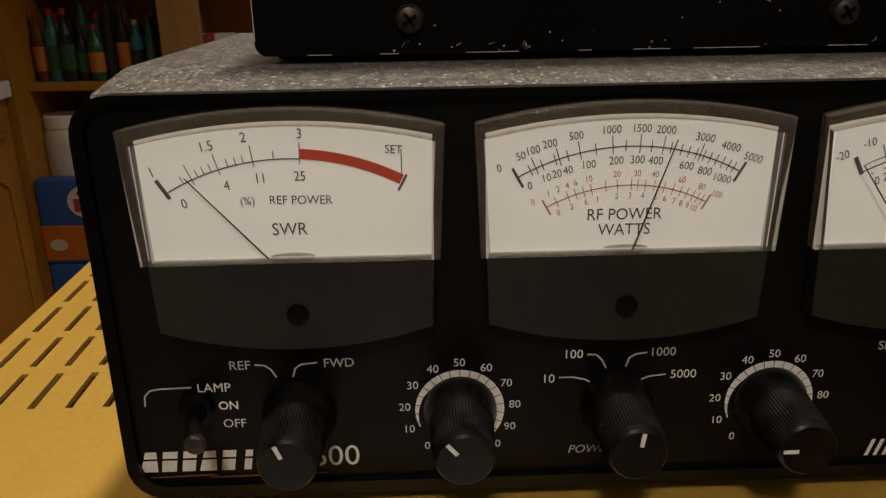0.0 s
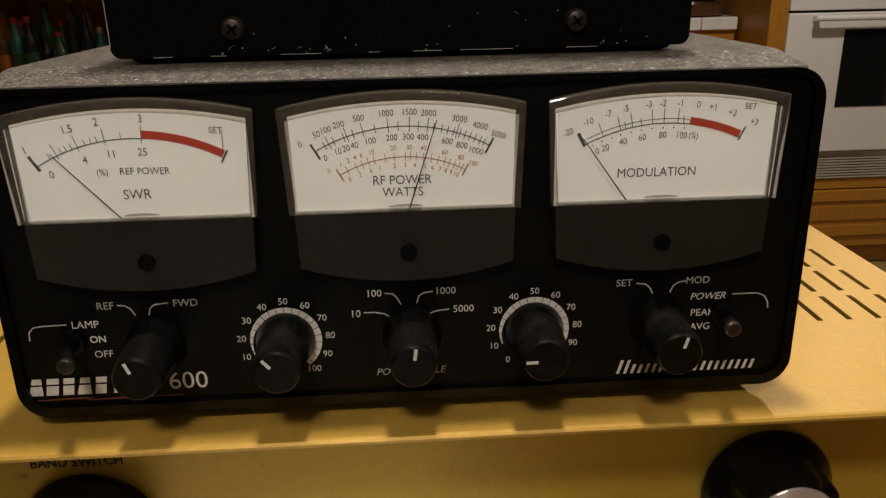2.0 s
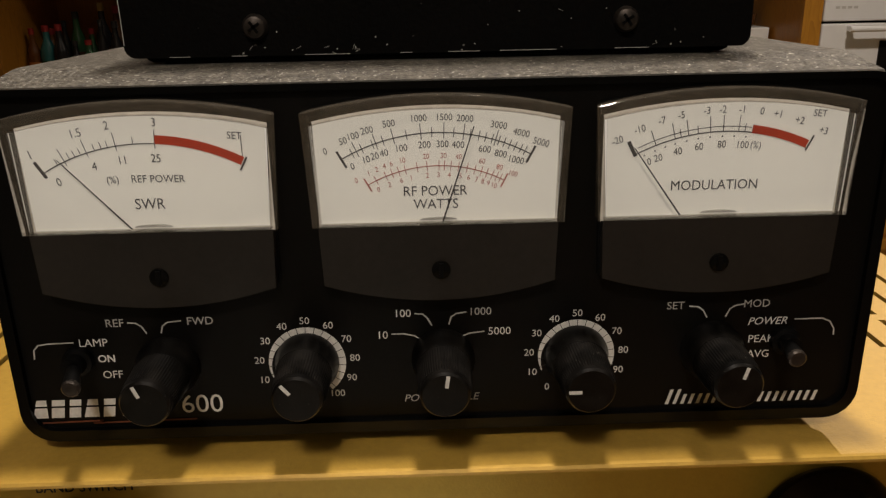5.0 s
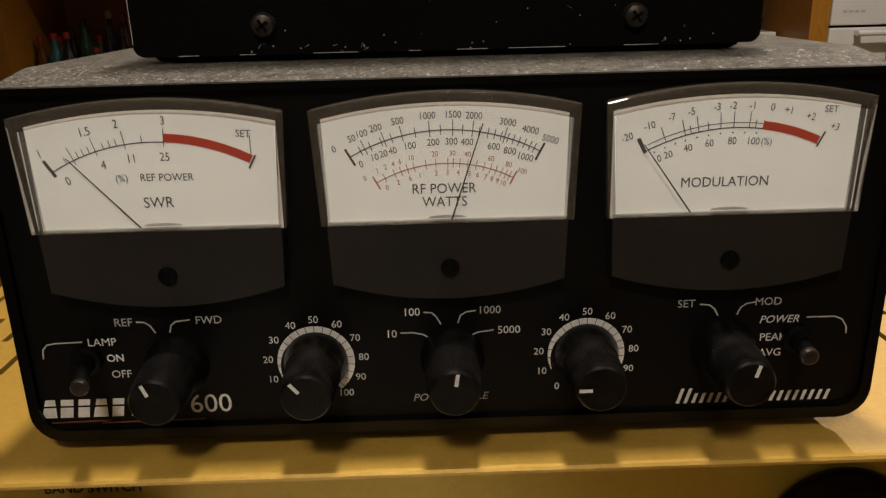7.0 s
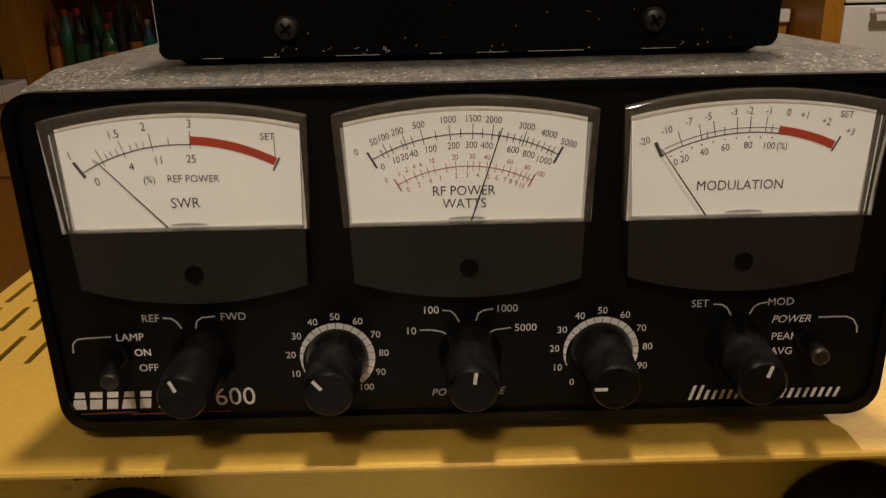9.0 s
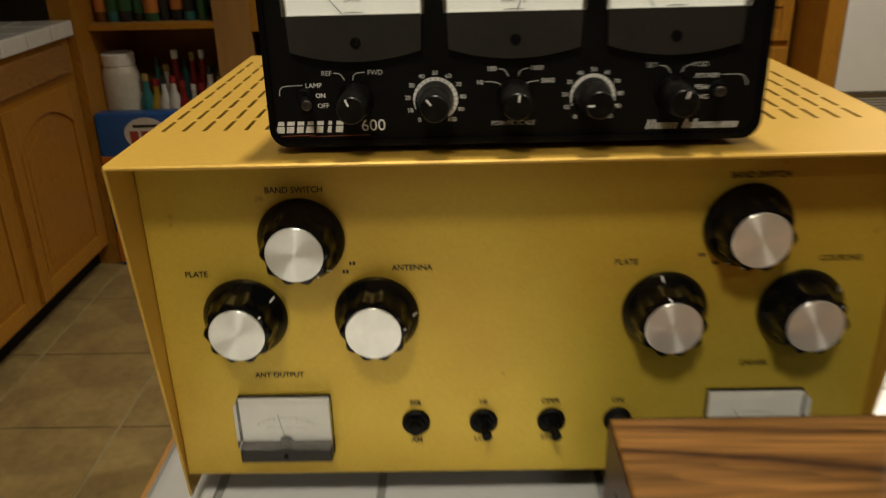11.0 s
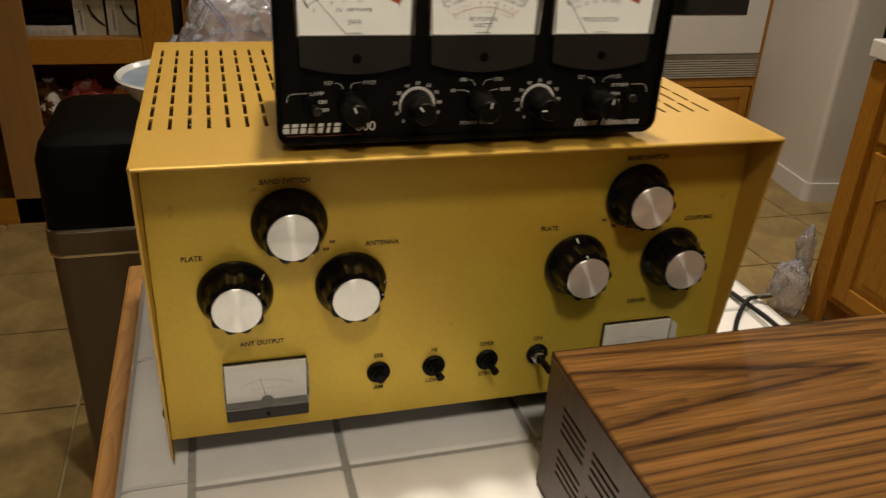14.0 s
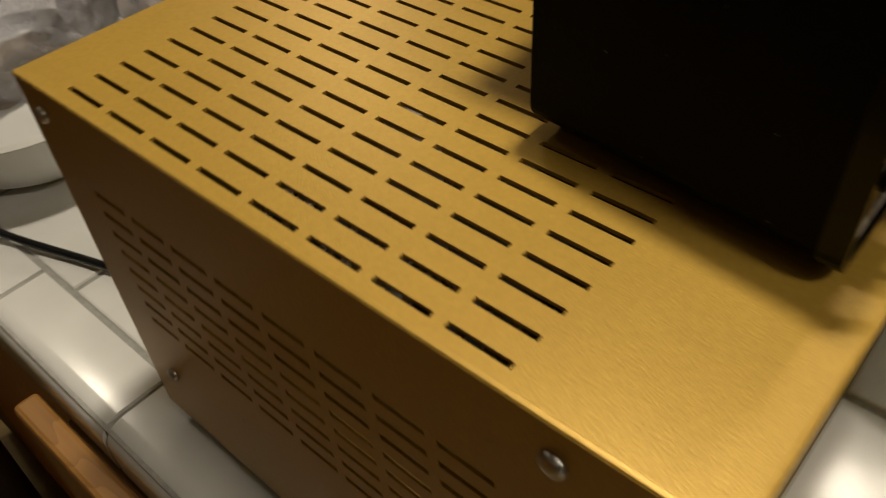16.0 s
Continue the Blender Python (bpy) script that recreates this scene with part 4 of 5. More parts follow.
part("printed_label", words("600", 0.0058, 0.1382, 1.1655, INK, "L"), WHITE_INK, face)
for i, (foot, head) in enumerate(((0.95, 0.60), (0.80, 0.80), (0.72, 0.72), (0.95, 0.60), (0.72, 0.72), (0.40, 0.40), (0.80, 0.80))):
    for low, high in ((0.0, 0.56), (0.66, 1.0)):      # plain wedges and blocks, cut by a thin dark line
        bm = bmesh.new()
        ends = [(0.5 + s * (foot + (head - foot) * h) / 2, h) for h, s in ((low, -1), (low, 1), (high, 1), (high, -1))]
        bm.faces.new([bm.verts.new((0.0950 + 0.00490 * i + 0.0046 * u + 0.0010 * h, INK, 1.1622 + 0.0058 * h)) for u, h in ends])
        part("maker_mark", bm, WHITE_INK, face, "white block of the maker's mark")
part("maker_line", strip([(0.0975, 1.1606), (0.1150, 1.1610), (0.1120, 1.1602), (0.1420, 1.1606)], 0.0005, INK), ORANGE_INK, face)
for i in range(20):
    if i != 7:
        part("maker_mark", bars(0.2790 + 0.00228 * i, 1.1605, INK, 0.0014, 0.0048 if i in (0, 1, 8, 10) else 0.0032, 1, shear=0.3), WHITE_INK, face, "thin white slanted bar of a printed mark")
for pts in ([(0.0988, 1.1810), (0.0991, 1.1838), (0.1005, 1.1853), (0.1030, 1.1857), (0.1105, 1.1859)],
            [(0.1262, 1.1915), (0.1285, 1.1913), (0.1300, 1.1902), (0.1312, 1.1880)], [(0.1352, 1.1880), (0.1358, 1.1902), (0.1372, 1.1913), (0.1412, 1.1917)],
            [(0.1995, 1.1857), (0.2030, 1.1857), (0.2060, 1.1850), (0.2072, 1.1842)], [(0.2062, 1.1918), (0.2085, 1.1916), (0.2098, 1.1903), (0.2110, 1.1880)],
            [(0.2158, 1.1882), (0.2165, 1.1905), (0.2180, 1.1915), (0.2208, 1.1919)], [(0.2196, 1.1845), (0.2215, 1.1853), (0.2258, 1.1858)],
            [(0.2838, 1.1917), (0.2865, 1.1914), (0.2880, 1.1902), (0.2892, 1.1880)], [(0.2945, 1.1882), (0.2955, 1.1905), (0.2970, 1.1915), (0.2995, 1.1919)],
            [(0.3145, 1.1868), (0.3225, 1.1868), (0.3248, 1.1858), (0.3262, 1.1835), (0.3264, 1.1815)]):
    part("printed_line", strip(pts, 0.00042, INK), GREY_INK, face)
for kx in (KX[1], KX[3]):
    n = 30
    bm = bmesh.new()
    rows = []
    for i in range(n + 1):
        f = i / n
        a = radians(205 - 258 * f)
        w = 0.0003 + 0.0024 * min(1.0, f * 2.6)
        r1 = 0.0110
        rows.append([bm.verts.new((kx + r * math.cos(a), INK, KZ - 0.0002 + r * math.sin(a))) for r in (r1, r1 - w)])
    for p, q in zip(rows, rows[1:]):
        bm.faces.new((p[0], p[1], q[1], q[0]))
    ring = part("dial_ring", bm, WHITE_INK, face, "white tapered dial ring")
    bm = bmesh.new()
    for i in range(19):
        a = radians(205 - 258 * (i + 0.5) / 19)
        strip([(kx + r * math.cos(a), KZ - 0.0002 + r * math.sin(a)) for r in (0.0085, 0.0111)], 0.00018, INK - 0.00015, bm)
    part("dial_ticks", bm, BLACK_INK, ring)
    for i, text in enumerate(("0", "10", "20", "30", "40", "50", "60", "70", "80", "90", "100")):
        a = radians(233 - 28.6 * i)
        part("dial_number", words(text, 0.0021, kx + 0.0136 * math.cos(a), KZ + 0.0128 * math.sin(a), INK), WHITE_INK, ring)

# ---- black box on the instrument ----
upper = thing("black_equipment_box", (0.215, 0.06, FZ1), "scratched black metal equipment box on the watt meter", "equipment box")
UX0, UX1 = 0.1297, 0.3008
part("front_plate", prism(round_rect(UX0, UX1, 1.2615, 1.335, 0.0030), 0.0005, 0.0032), BLACK_CASE, upper, "black front plate with worn edge")
part("body", box(UX0 + 0.004, UX1 - 0.004, 0.0032, 0.125, 1.2600, 1.333, 0.002), BLACK_CASE, upper)
part("base_rail", box(UX0 + 0.0095, UX1 - 0.0105, 0.004, 0.085, 1.2595, 1.2603), DARK, upper)
for sx in (0.1655, 0.2660):
    s = part("screw", lathe([(0.0035, 0.0005), (0.0034, -0.0003), (0.0028, -0.0014), (0.0015, -0.0020), (0.0003, -0.0021)], 24, at=(sx, 0, 1.2692)), TARNISH, upper, "tarnished cross-head screw", smooth=True)
    for ang in (35, 125):
        a = radians(ang)
        d, q = Vector((math.cos(a), math.sin(a))) * 0.0018, Vector((-math.sin(a), math.cos(a))) * 0.0004
        c = Vector((sx, 1.2692))
        part("cross_slot", prism([tuple(c + d + q), tuple(c - d + q), tuple(c - d - q), tuple(c + d - q)], -0.00225, -0.0010), DARK, s)

part("worn_edge", strip([(UX0 + 0.0002, 1.2650), (UX0 + 0.0001, 1.2800), (UX0 + 0.0002, 1.3180)], 0.00022, 0.00032), GREY_INK, upper, "paint worn to bare metal along the edge")
rub = random.Random(8)
for i in range(34):      # bare flecks and hairlines in the paint, most of them near the lower edge
    x = rub.uniform(UX0 + 0.012, UX1 - 0.012)
    z = 1.2620 + abs(rub.gauss(0, 0.0016)) if i < 22 else rub.uniform(1.264, 1.280)
    a, n = rub.uniform(-0.6, 2.0), rub.choice((0.0003, 0.0004, 0.0006, 0.0014))
    part("scratch", strip([(x, z), (x + n * math.cos(a), z + n * math.sin(a))], 0.00030 if n < 0.001 else 0.00009, 0.00035), GREY_INK, upper)
x = UX0 + 0.012
while x < UX1 - 0.014:   # the worn lower edge
    n = rub.uniform(0.003, 0.016)
    part("worn_edge", strip([(x, 1.26165), (min(x + n, UX1 - 0.012), 1.26165)], 0.00016, 0.00032), GREY_INK, upper)
    x += n + rub.uniform(0.004, 0.02)

# ---- wood-grained radio cabinet in front ----
WX0, WX1, WY0, WY1, WZ = 0.2600, 0.640, -0.335, -0.0665, 1.0235
radio = thing("wood_grain_radio_cabinet", (0.45, -0.2, COUNTER), "walnut-grain vinyl covered metal radio cabinet with vents on tiles", "radio cabinet")
part("top_panel", box(WX0 + 0.0004, WX1, WY0, WY1, WZ - 0.004, WZ, 0.0018, 3), VINYL, radio, "walnut-grain vinyl top")
zs = [COUNTER + 0.004]
for r in (0.018, 0.024, 0.030, 0.036, 0.052, 0.058, 0.064, 0.070):
    zs += [COUNTER + 0.016 + r, COUNTER + 0.0185 + r]
zs.append(WZ - 0.004)
ys, cy = [WY0 + 0.0005], []
for k in range(5):
    y0 = WY1 - 0.026 - 0.034 - k * 0.044
    cy.append(y0)
for y0 in reversed(cy):
    ys += [y0, y0 + 0.034]
ys.append(WY1 - 0.0005)
cells = {(2 * j + 1, 2 * k + 1) for j in range(5) for k in range(8)}
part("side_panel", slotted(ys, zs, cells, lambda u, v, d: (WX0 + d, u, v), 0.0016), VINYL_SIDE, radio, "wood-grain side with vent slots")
part("inner_liner", box(WX0 + 0.006, WX1 - 0.004, WY0 + 0.004, WY1 - 0.004, COUNTER + 0.004, WZ - 0.005), DARK, radio)
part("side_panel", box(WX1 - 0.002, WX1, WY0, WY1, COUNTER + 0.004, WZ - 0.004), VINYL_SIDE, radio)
part("back_panel", box(WX0 + 0.0002, WX1, WY1 - 0.0012, WY1 + 0.0016, COUNTER + 0.003, WZ - 0.0012, 0.0006), DARK, radio, "black metal back panel edge")
part("front_panel", box(WX0, WX1, WY0 - 0.006, WY0, COUNTER + 0.004, WZ - 0.001, 0.001), DARK, radio)
for fx in (WX0 + 0.02, WX1 - 0.02):
    for fy in (WY0 + 0.03, WY1 - 0.03):
        part("foot", lathe([(0.008, COUNTER), (0.009, COUNTER + 0.005)], 14, "Z", (fx, fy, 0)), RUBBER, radio)
part("side_screw", lathe([(0.0035, 0), (0.0030, -0.0016), (0.0004, -0.002)], 14, "X", (WX0, WY1 - 0.035, COUNTER + 0.012)), SCREW, radio, smooth=True)

# ---- cables ----
def cable(name, pts, r, text):
    return tagged(part(name, tube(pts, r, 10, 10), CABLE, smooth=True), text, "cable")


cable("power_cable", [(0.09, 0.295, 0.945), (0.075, 0.35, 0.925), (0.045, 0.45, 0.916), (0.01, 0.55, 0.925), (-0.012, 0.64, 0.965), (-0.005, 0.72, 1.01),
                      (0.04, 0.80, 1.045), (0.11, 0.86, 1.05), (0.2, 0.9, 1.0), (0.26, 0.93, 0.93)], 0.0032, "black power cable looping behind the amplifier")
cable("coax_cable", [(0.47, 0.27, 0.9125), (0.53, 0.215, 0.9130), (0.562, 0.176, 0.9130), (0.570, 0.129, 0.9130), (0.573, 0.097, 0.9130), (0.570, 0.04, 0.9130), (0.55, -0.02, 0.9125),
                     (0.50, -0.050, 0.9125)], 0.0024, "black coaxial cable lying on white tiles")
lead = cable("coax_cable", [(0.455, 0.0, 0.9125), (0.50, 0.055, 0.9125), (0.540, 0.106, 0.9135), (0.566, 0.130, 0.9185), (0.584, 0.138, 0.9165)], 0.0024,
             "black coaxial cable with a metal plug crossing another")
part("plug", lathe([(0.0030, 0.583), (0.0046, 0.585), (0.0046, 0.5935), (0.0038, 0.5945), (0.0038, 0.600), (0.0004, 0.6005)], 14, "X", (0.0, 0.1385, 0.9162)), CHROME, lead, "small silver plug", smooth=True)

# ---- bowls and bags behind the amplifier ----
def bowl(name, at, r, h, mats, text, squash=1.0):
    t = thing(name, at, text, "bowl")
    x, y, z = at
    prof = [(r * 0.45, 0.0), (r * 0.50, 0.006), (r * 0.66, h * 0.22), (r * 0.85, h * 0.6), (r * 0.97, h * 0.95), (r, h), (r * 1.03, h + 0.002), (r * 1.0, h + 0.005),
            (r * 0.955, h), (r * 0.83, h * 0.62), (r * 0.62, h * 0.26), (r * 0.3, h * 0.12), (0.001, h * 0.1)]
    part("vessel", lathe(prof, 48, "Z", (x, y, z)), mats[0], t, smooth=True)
    part("lining", lathe([(r * 0.935, h * 0.97), (r * 0.82, h * 0.64), (r * 0.61, h * 0.285), (r * 0.3, h * 0.15), (0.001, h * 0.13)], 48, "Z", (x, y, z)), mats[1], t, smooth=True)
    return t


bowl("serving_bowl", (0.100, 0.610, COUNTER), 0.110, 0.074, (BOWL, BOWL), "white glazed bowl holding a plastic bag")
bowl("serving_bowl", (0.022, 0.890, COUNTER), 0.115, 0.062, (BOWL, BLUE_IN), "white bowl with pale blue inside")


def bag(at, w, d, h, seed, text, strip_at=None):
    t = thing("zip_bag", at, text, "plastic bag")
    part("film", puffed(w, d, h, seed, at), BAG, t, smooth=True)
    part("contents", puffed(w * 0.62, d * 0.62, min(0.06, h * 0.5), seed + 3, (at[0], at[1], at[2] + 0.006), crumple=0.5), paint("bag_contents", (0.36, 0.29, 0.22)), t, smooth=True)
    if strip_at:
        part("zip_strip", tube(strip_at, 0.004, 8, 8), PURPLE, t, "purple zip strip")
    return t


stand = bag((0.105, 0.625, COUNTER + 0.022), 0.18, 0.15, 0.24, 2.0, "clear zip bag of leftovers standing in the bowl")
film = stand.children[0].data
for v in film.vertices:      # drawn up to a flat peak towards the closure
    k = max(0.0, v.co.z - 0.07) / 0.17
    v.co.y *= 1 - 0.75 * min(1.0, k)
    v.co.x = v.co.x * (1 - 0.45 * min(1.0, k)) - 0.030 * k
for dz in (0.0, 0.007):
    part("zip_strip", tube([(0.040, 0.596, 1.150 + dz), (0.062, 0.588, 1.128 + dz), (0.086, 0.578, 1.096 + dz)], 0.0013, 6, 6), PURPLE, stand, "dark blue zip strip")
bag((0.32, 0.70, COUNTER), 0.22, 0.20, 0.17, 5.0, "crumpled clear zip bag standing on the counter",
    [(0.24, 0.63, 1.02), (0.30, 0.60, 1.06), (0.36, 0.60, 1.05)])
bag((0.030, 0.890, COUNTER + 0.016), 0.12, 0.12, 0.11, 9.0, "clear bag of dry food in a bowl")

# ---- kitchen bin beside the island ----
bin_ob = thing("kitchen_bin", (-0.155, 1.17, 0.0), "tall steel kitchen bin with black plastic lid", "bin")
BX0, BX1, BY0, BY1 = -0.268, -0.037, 1.00, 1.34
bm = bmesh.new()


def loft(levels, bm=None, r=0.03):
    """Rounded boxes stacked by height: (inset, z)."""
    bm = bm or bmesh.new()
    rings = []
    for inset, z in levels:
        rings.append([bm.verts.new((x, y, z)) for x, y in round_rect(BX0 + inset, BX1 - inset, BY0 + inset, BY1 - inset, r, 5)])
    for a, c in zip(rings, rings[1:]):
        for i in range(len(a)):
            bm.faces.new((a[i], a[(i + 1) % len(a)], c[(i + 1) % len(a)], c[i]))
    bm.faces.new(rings[0]), bm.faces.new(rings[-1][::-1])
    return bm


part("body", loft([(0.018, 0.0), (0.014, 0.02), (0.004, 0.594), (0.004, 0.604)]), CAN_STEEL, bin_ob, "brushed steel body", smooth=True)
part("rim_band", loft([(0.002, 0.607), (0.0, 0.611), (0.0, 0.653), (0.003, 0.657)]), CAN_STEEL, bin_ob, "steel rim band", smooth=True)
part("trim", loft([(0.0015, 0.602), (0.0005, 0.605), (0.0015, 0.609)]), CHROME, bin_ob, "bright steel line", smooth=True)
part("trim", loft([(0.0015, 0.653), (0.0000, 0.656), (0.0015, 0.6595)]), CHROME, bin_ob, "bright steel line", smooth=True)
part("lid", loft([(0.004, 0.657), (0.002, 0.69), (0.003, 0.790), (0.011, 0.818), (0.028, 0.829), (0.07, 0.832)]), DARK, bin_ob, "black plastic lid", smooth=True)
part("pedal", box(-0.20, -0.10, 0.960, 1.010, 0.012, 0.03, 0.004), DARK, bin_ob)
part("label_plate", box(-0.105, -0.075, 1.0030, 1.0065, 0.42, 0.51, 0.001), STEEL, bin_ob)


# ---- cabinets ----
def panel_door(parent, axis, at, lo, hi, z0, z1, out, name="door"):
    """A frame-and-panel oak front. axis X: it lies along x at y = at; axis Y: along y at x = at; out: the way it faces."""
    def put(a, b, c, d, t0, t1, bev=0.003):
        n, f = sorted((at + out * t0, at + out * t1))
        return box(a, b, n, f, c, d, bev) if axis == "X" else box(n, f, a, b, c, d, bev)
    rail = min(0.055, (z1 - z0) * 0.24)
    door = part(name, put(lo, hi, z0, z1, 0.0, 0.010, 0.001), OAK, parent, "golden oak framed front")
    part("stile", put(lo, lo + rail, z0, z1, 0.010, 0.020), OAK, door)
    part("stile", put(hi - rail, hi, z0, z1, 0.010, 0.020), OAK, door)
    part("rail", put(lo + rail, hi - rail, z1 - rail, z1, 0.010, 0.0195), OAK_X, door)
    part("rail", put(lo + rail, hi - rail, z0, z0 + rail, 0.010, 0.0195), OAK_X, door)
    if z1 - z0 < 0.4:
        part("raised_panel", put(lo + rail + 0.02, hi - rail - 0.02, z0 + rail + 0.02, z1 - rail - 0.02, 0.009, 0.0165, 0.006), OAK, door)
        return door

    def arched(inset, t0, t1, low):
        """A flat piece whose top edge rises in an arch; low: the piece is the panel, else the rail above it."""
        u0, u1, n = lo + rail + inset, hi - rail - inset, 14
        top = [(u0 + (u1 - u0) * i / n, z1 - rail - 0.005 - inset - 0.075 * (1 - math.sin(math.pi * i / n) ** 0.8)) for i in range(n + 1)]
        ring = top + ([(u1, z0 + rail + inset), (u0, z0 + rail + inset)] if low else [(u1, z1 - rail + 0.001), (u0, z1 - rail + 0.001)])
        bm = prism(ring, *sorted((at + out * t0, at + out * t1)))
        if axis == "Y":
            for v in bm.verts:
                v.co = (v.co.y, v.co.x, v.co.z)
        return bm

    part("arched_rail", arched(0.0, 0.010, 0.0193, False), OAK_X, door)
    part("raised_panel", arched(0.016, 0.009, 0.0135, True), OAK, door)
    part("panel_field", arched(0.040, 0.0135, 0.0175, True), OAK, door)
    return door


def counter(name, x0, x1, y0, y1, z, text):
    t = thing(name, ((x0 + x1) / 2, (y0 + y1) / 2, z - 0.05), text, "countertop")
    part("grout_bed", box(x0 + 0.004, x1 - 0.004, y0 + 0.004, y1 - 0.004, z - 0.05, z - 0.003, 0.004, 2), GROUT, t, "grey grout bed")
    nx, ny = max(2, round((x1 - x0) / 0.16)), max(2, round((y1 - y0) / 0.16))
    dx, dy = (x1 - x0) / nx, (y1 - y0) / ny
    for i in range(nx):
        for j in range(ny):
            edge = i in (0, nx - 1) or j in (0, ny - 1)
            part("tile", box(x0 + i * dx + 0.0018, x0 + (i + 1) * dx - 0.0018, y0 + j * dy + 0.0018, y0 + (j + 1) * dy - 0.0018,
                             z - (0.052 if edge else 0.008), z, 0.005 if edge else 0.002, 2), TILE, t)
    return t


OAK_Y2 = wood("golden_oak_drawer", (0.37, 0.19, 0.055), (0.20, 0.085, 0.02), "Y", rough=0.42, scale=3.0)
# west run: base cabinets with a white top, up to the tall pantry
west = thing("base_cabinet", (-1.5, 1.4, 0.0), "golden oak base cabinet with framed doors and drawers", "cabinet", "wall cabinets")
part("carcase", box(-1.80, -1.180, 0.2, 2.47, 0.09, 0.875, 0.002), OAK, west)
part("plinth", box(-1.80, -1.240, 0.2, 2.47, 0.0, 0.09), DARK, west)
for k in range(4):
    y0 = 0.25 + k * 0.555
    panel_door(west, "Y", -1.180, y0, y0 + 0.50, 0.11, 0.735, 1)
    part("drawer_front", box(-1.180, -1.161, y0, y0 + 0.50, 0.765, 0.862, 0.005), OAK_Y2, west)
counter("white_worktop", -1.82, -1.150, 0.18, 2.47, 0.935, "white tiled worktop with rounded edge")

# tall open pantry
pantry = thing("pantry_cabinet", (-0.6, 2.8, 0.0), "golden oak pantry cabinet with open filled shelves", "cabinet")
PY0, PY1 = 2.50, 2.98
part("side_panel", box(-1.235, -1.150, PY0 - 0.02, PY1, 0.0, 2.1, 0.002), OAK, pantry)
part("divider", box(-0.690, -0.555, PY0 + 0.08, PY0 + 0.105, 0.0, 2.1, 0.002), PINE, pantry)
part("divider_panel", box(-0.635, -0.610, PY0 + 0.105, PY1, 0.0, 2.1), PINE, pantry)
part("stile", box(-0.185, -0.075, PY0 + 0.08, PY0 + 0.105, 0.0, 2.1, 0.002), OAK, pantry)
part("side_panel", box(-0.125, -0.100, PY0 + 0.105, PY1, 0.0, 2.1), OAK, pantry)
part("back_panel", box(-1.15, -0.125, PY1 - 0.02, PY1, 0.0, 2.1), OAK, pantry)
part("plinth", box(-1.15, -0.10, PY0 + 0.08, PY0 + 0.10, 0.0, 0.10), OAK_X, pantry)
part("crown", box(-1.235, -0.075, PY0 + 0.02, PY1, 2.1, 2.2, 0.004), OAK_X, pantry)
for x0, x1, z in ((-1.15, -0.635, 0.905), (-1.15, -0.635, 0.42), (-1.15, -0.635, 1.35), (-0.61, -0.125, 0.685), (-0.61, -0.125, 0.985), (-0.61, -0.125, 0.36), (-0.61, -0.125, 1.40)):
    part("shelf", box(x0, x1, PY0 + 0.105, PY1 - 0.02, z - 0.02, z, 0.001), PINE, pantry)
part("rail", box(-0.555, -0.185, PY0 + 0.081, PY0 + 0.104, 0.595, 0.683, 0.002), OAK_X, pantry)
part("rail", box(-0.555, -0.185, PY0 + 0.081, PY0 + 0.104, 0.865, 0.985, 0.002), OAK_X, pantry)
part("rail", box(-1.150, -0.690, PY0 + 0.081, PY0 + 0.104, 0.880, 0.903, 0.002), OAK_X, pantry)

BOTTLE_INKS = [paint("bottle_" + n, c, 0.22) for n, c in (("green", (0.03, 0.10, 0.04)), ("amber", (0.14, 0.05, 0.012)), ("red", (0.25, 0.02, 0.02)),
               ("yellow", (0.45, 0.30, 0.03)), ("teal", (0.03, 0.16, 0.17)), ("dark", (0.02, 0.02, 0.022)), ("white", (0.6, 0.58, 0.54)), ("brown", (0.10, 0.045, 0.02)))]
CAPS = [paint("cap_white", (0.78, 0.77, 0.73)), paint("cap_red", (0.30, 0.02, 0.02)), paint("cap_gold", (0.35, 0.25, 0.08)), paint("cap_black", (0.02, 0.02, 0.02))]
PAPER = [paint("paper_cream", (0.55, 0.50, 0.38)), paint("paper_white", (0.62, 0.60, 0.56)), paint("paper_red", (0.35, 0.05, 0.04)), paint("paper_orange", (0.5, 0.17, 0.03))]


def bottle(x, y, z, r, h, ink, cap, paper, text, group):
    t = thing("bottle", (x, y, z), text, "bottle", group)
    part("body", lathe([(r * 0.92, 0), (r, 0.006), (r, h * 0.58), (r * 0.92, h * 0.66), (r * 0.42, h * 0.80), (r * 0.36, h * 0.92)], 20, "Z", (x, y, z)), ink, t, smooth=True)
    part("cap", lathe([(r * 0.42, h * 0.91), (r * 0.42, h * 0.995), (r * 0.36, h)], 16, "Z", (x, y, z)), cap, t, smooth=True)
    part("paper_label", lathe([(r * 1.01, h * 0.16), (r * 1.015, h * 0.17), (r * 1.015, h * 0.50), (r * 1.01, h * 0.51)], 20, "Z", (x, y, z)), paper, t)
    return t


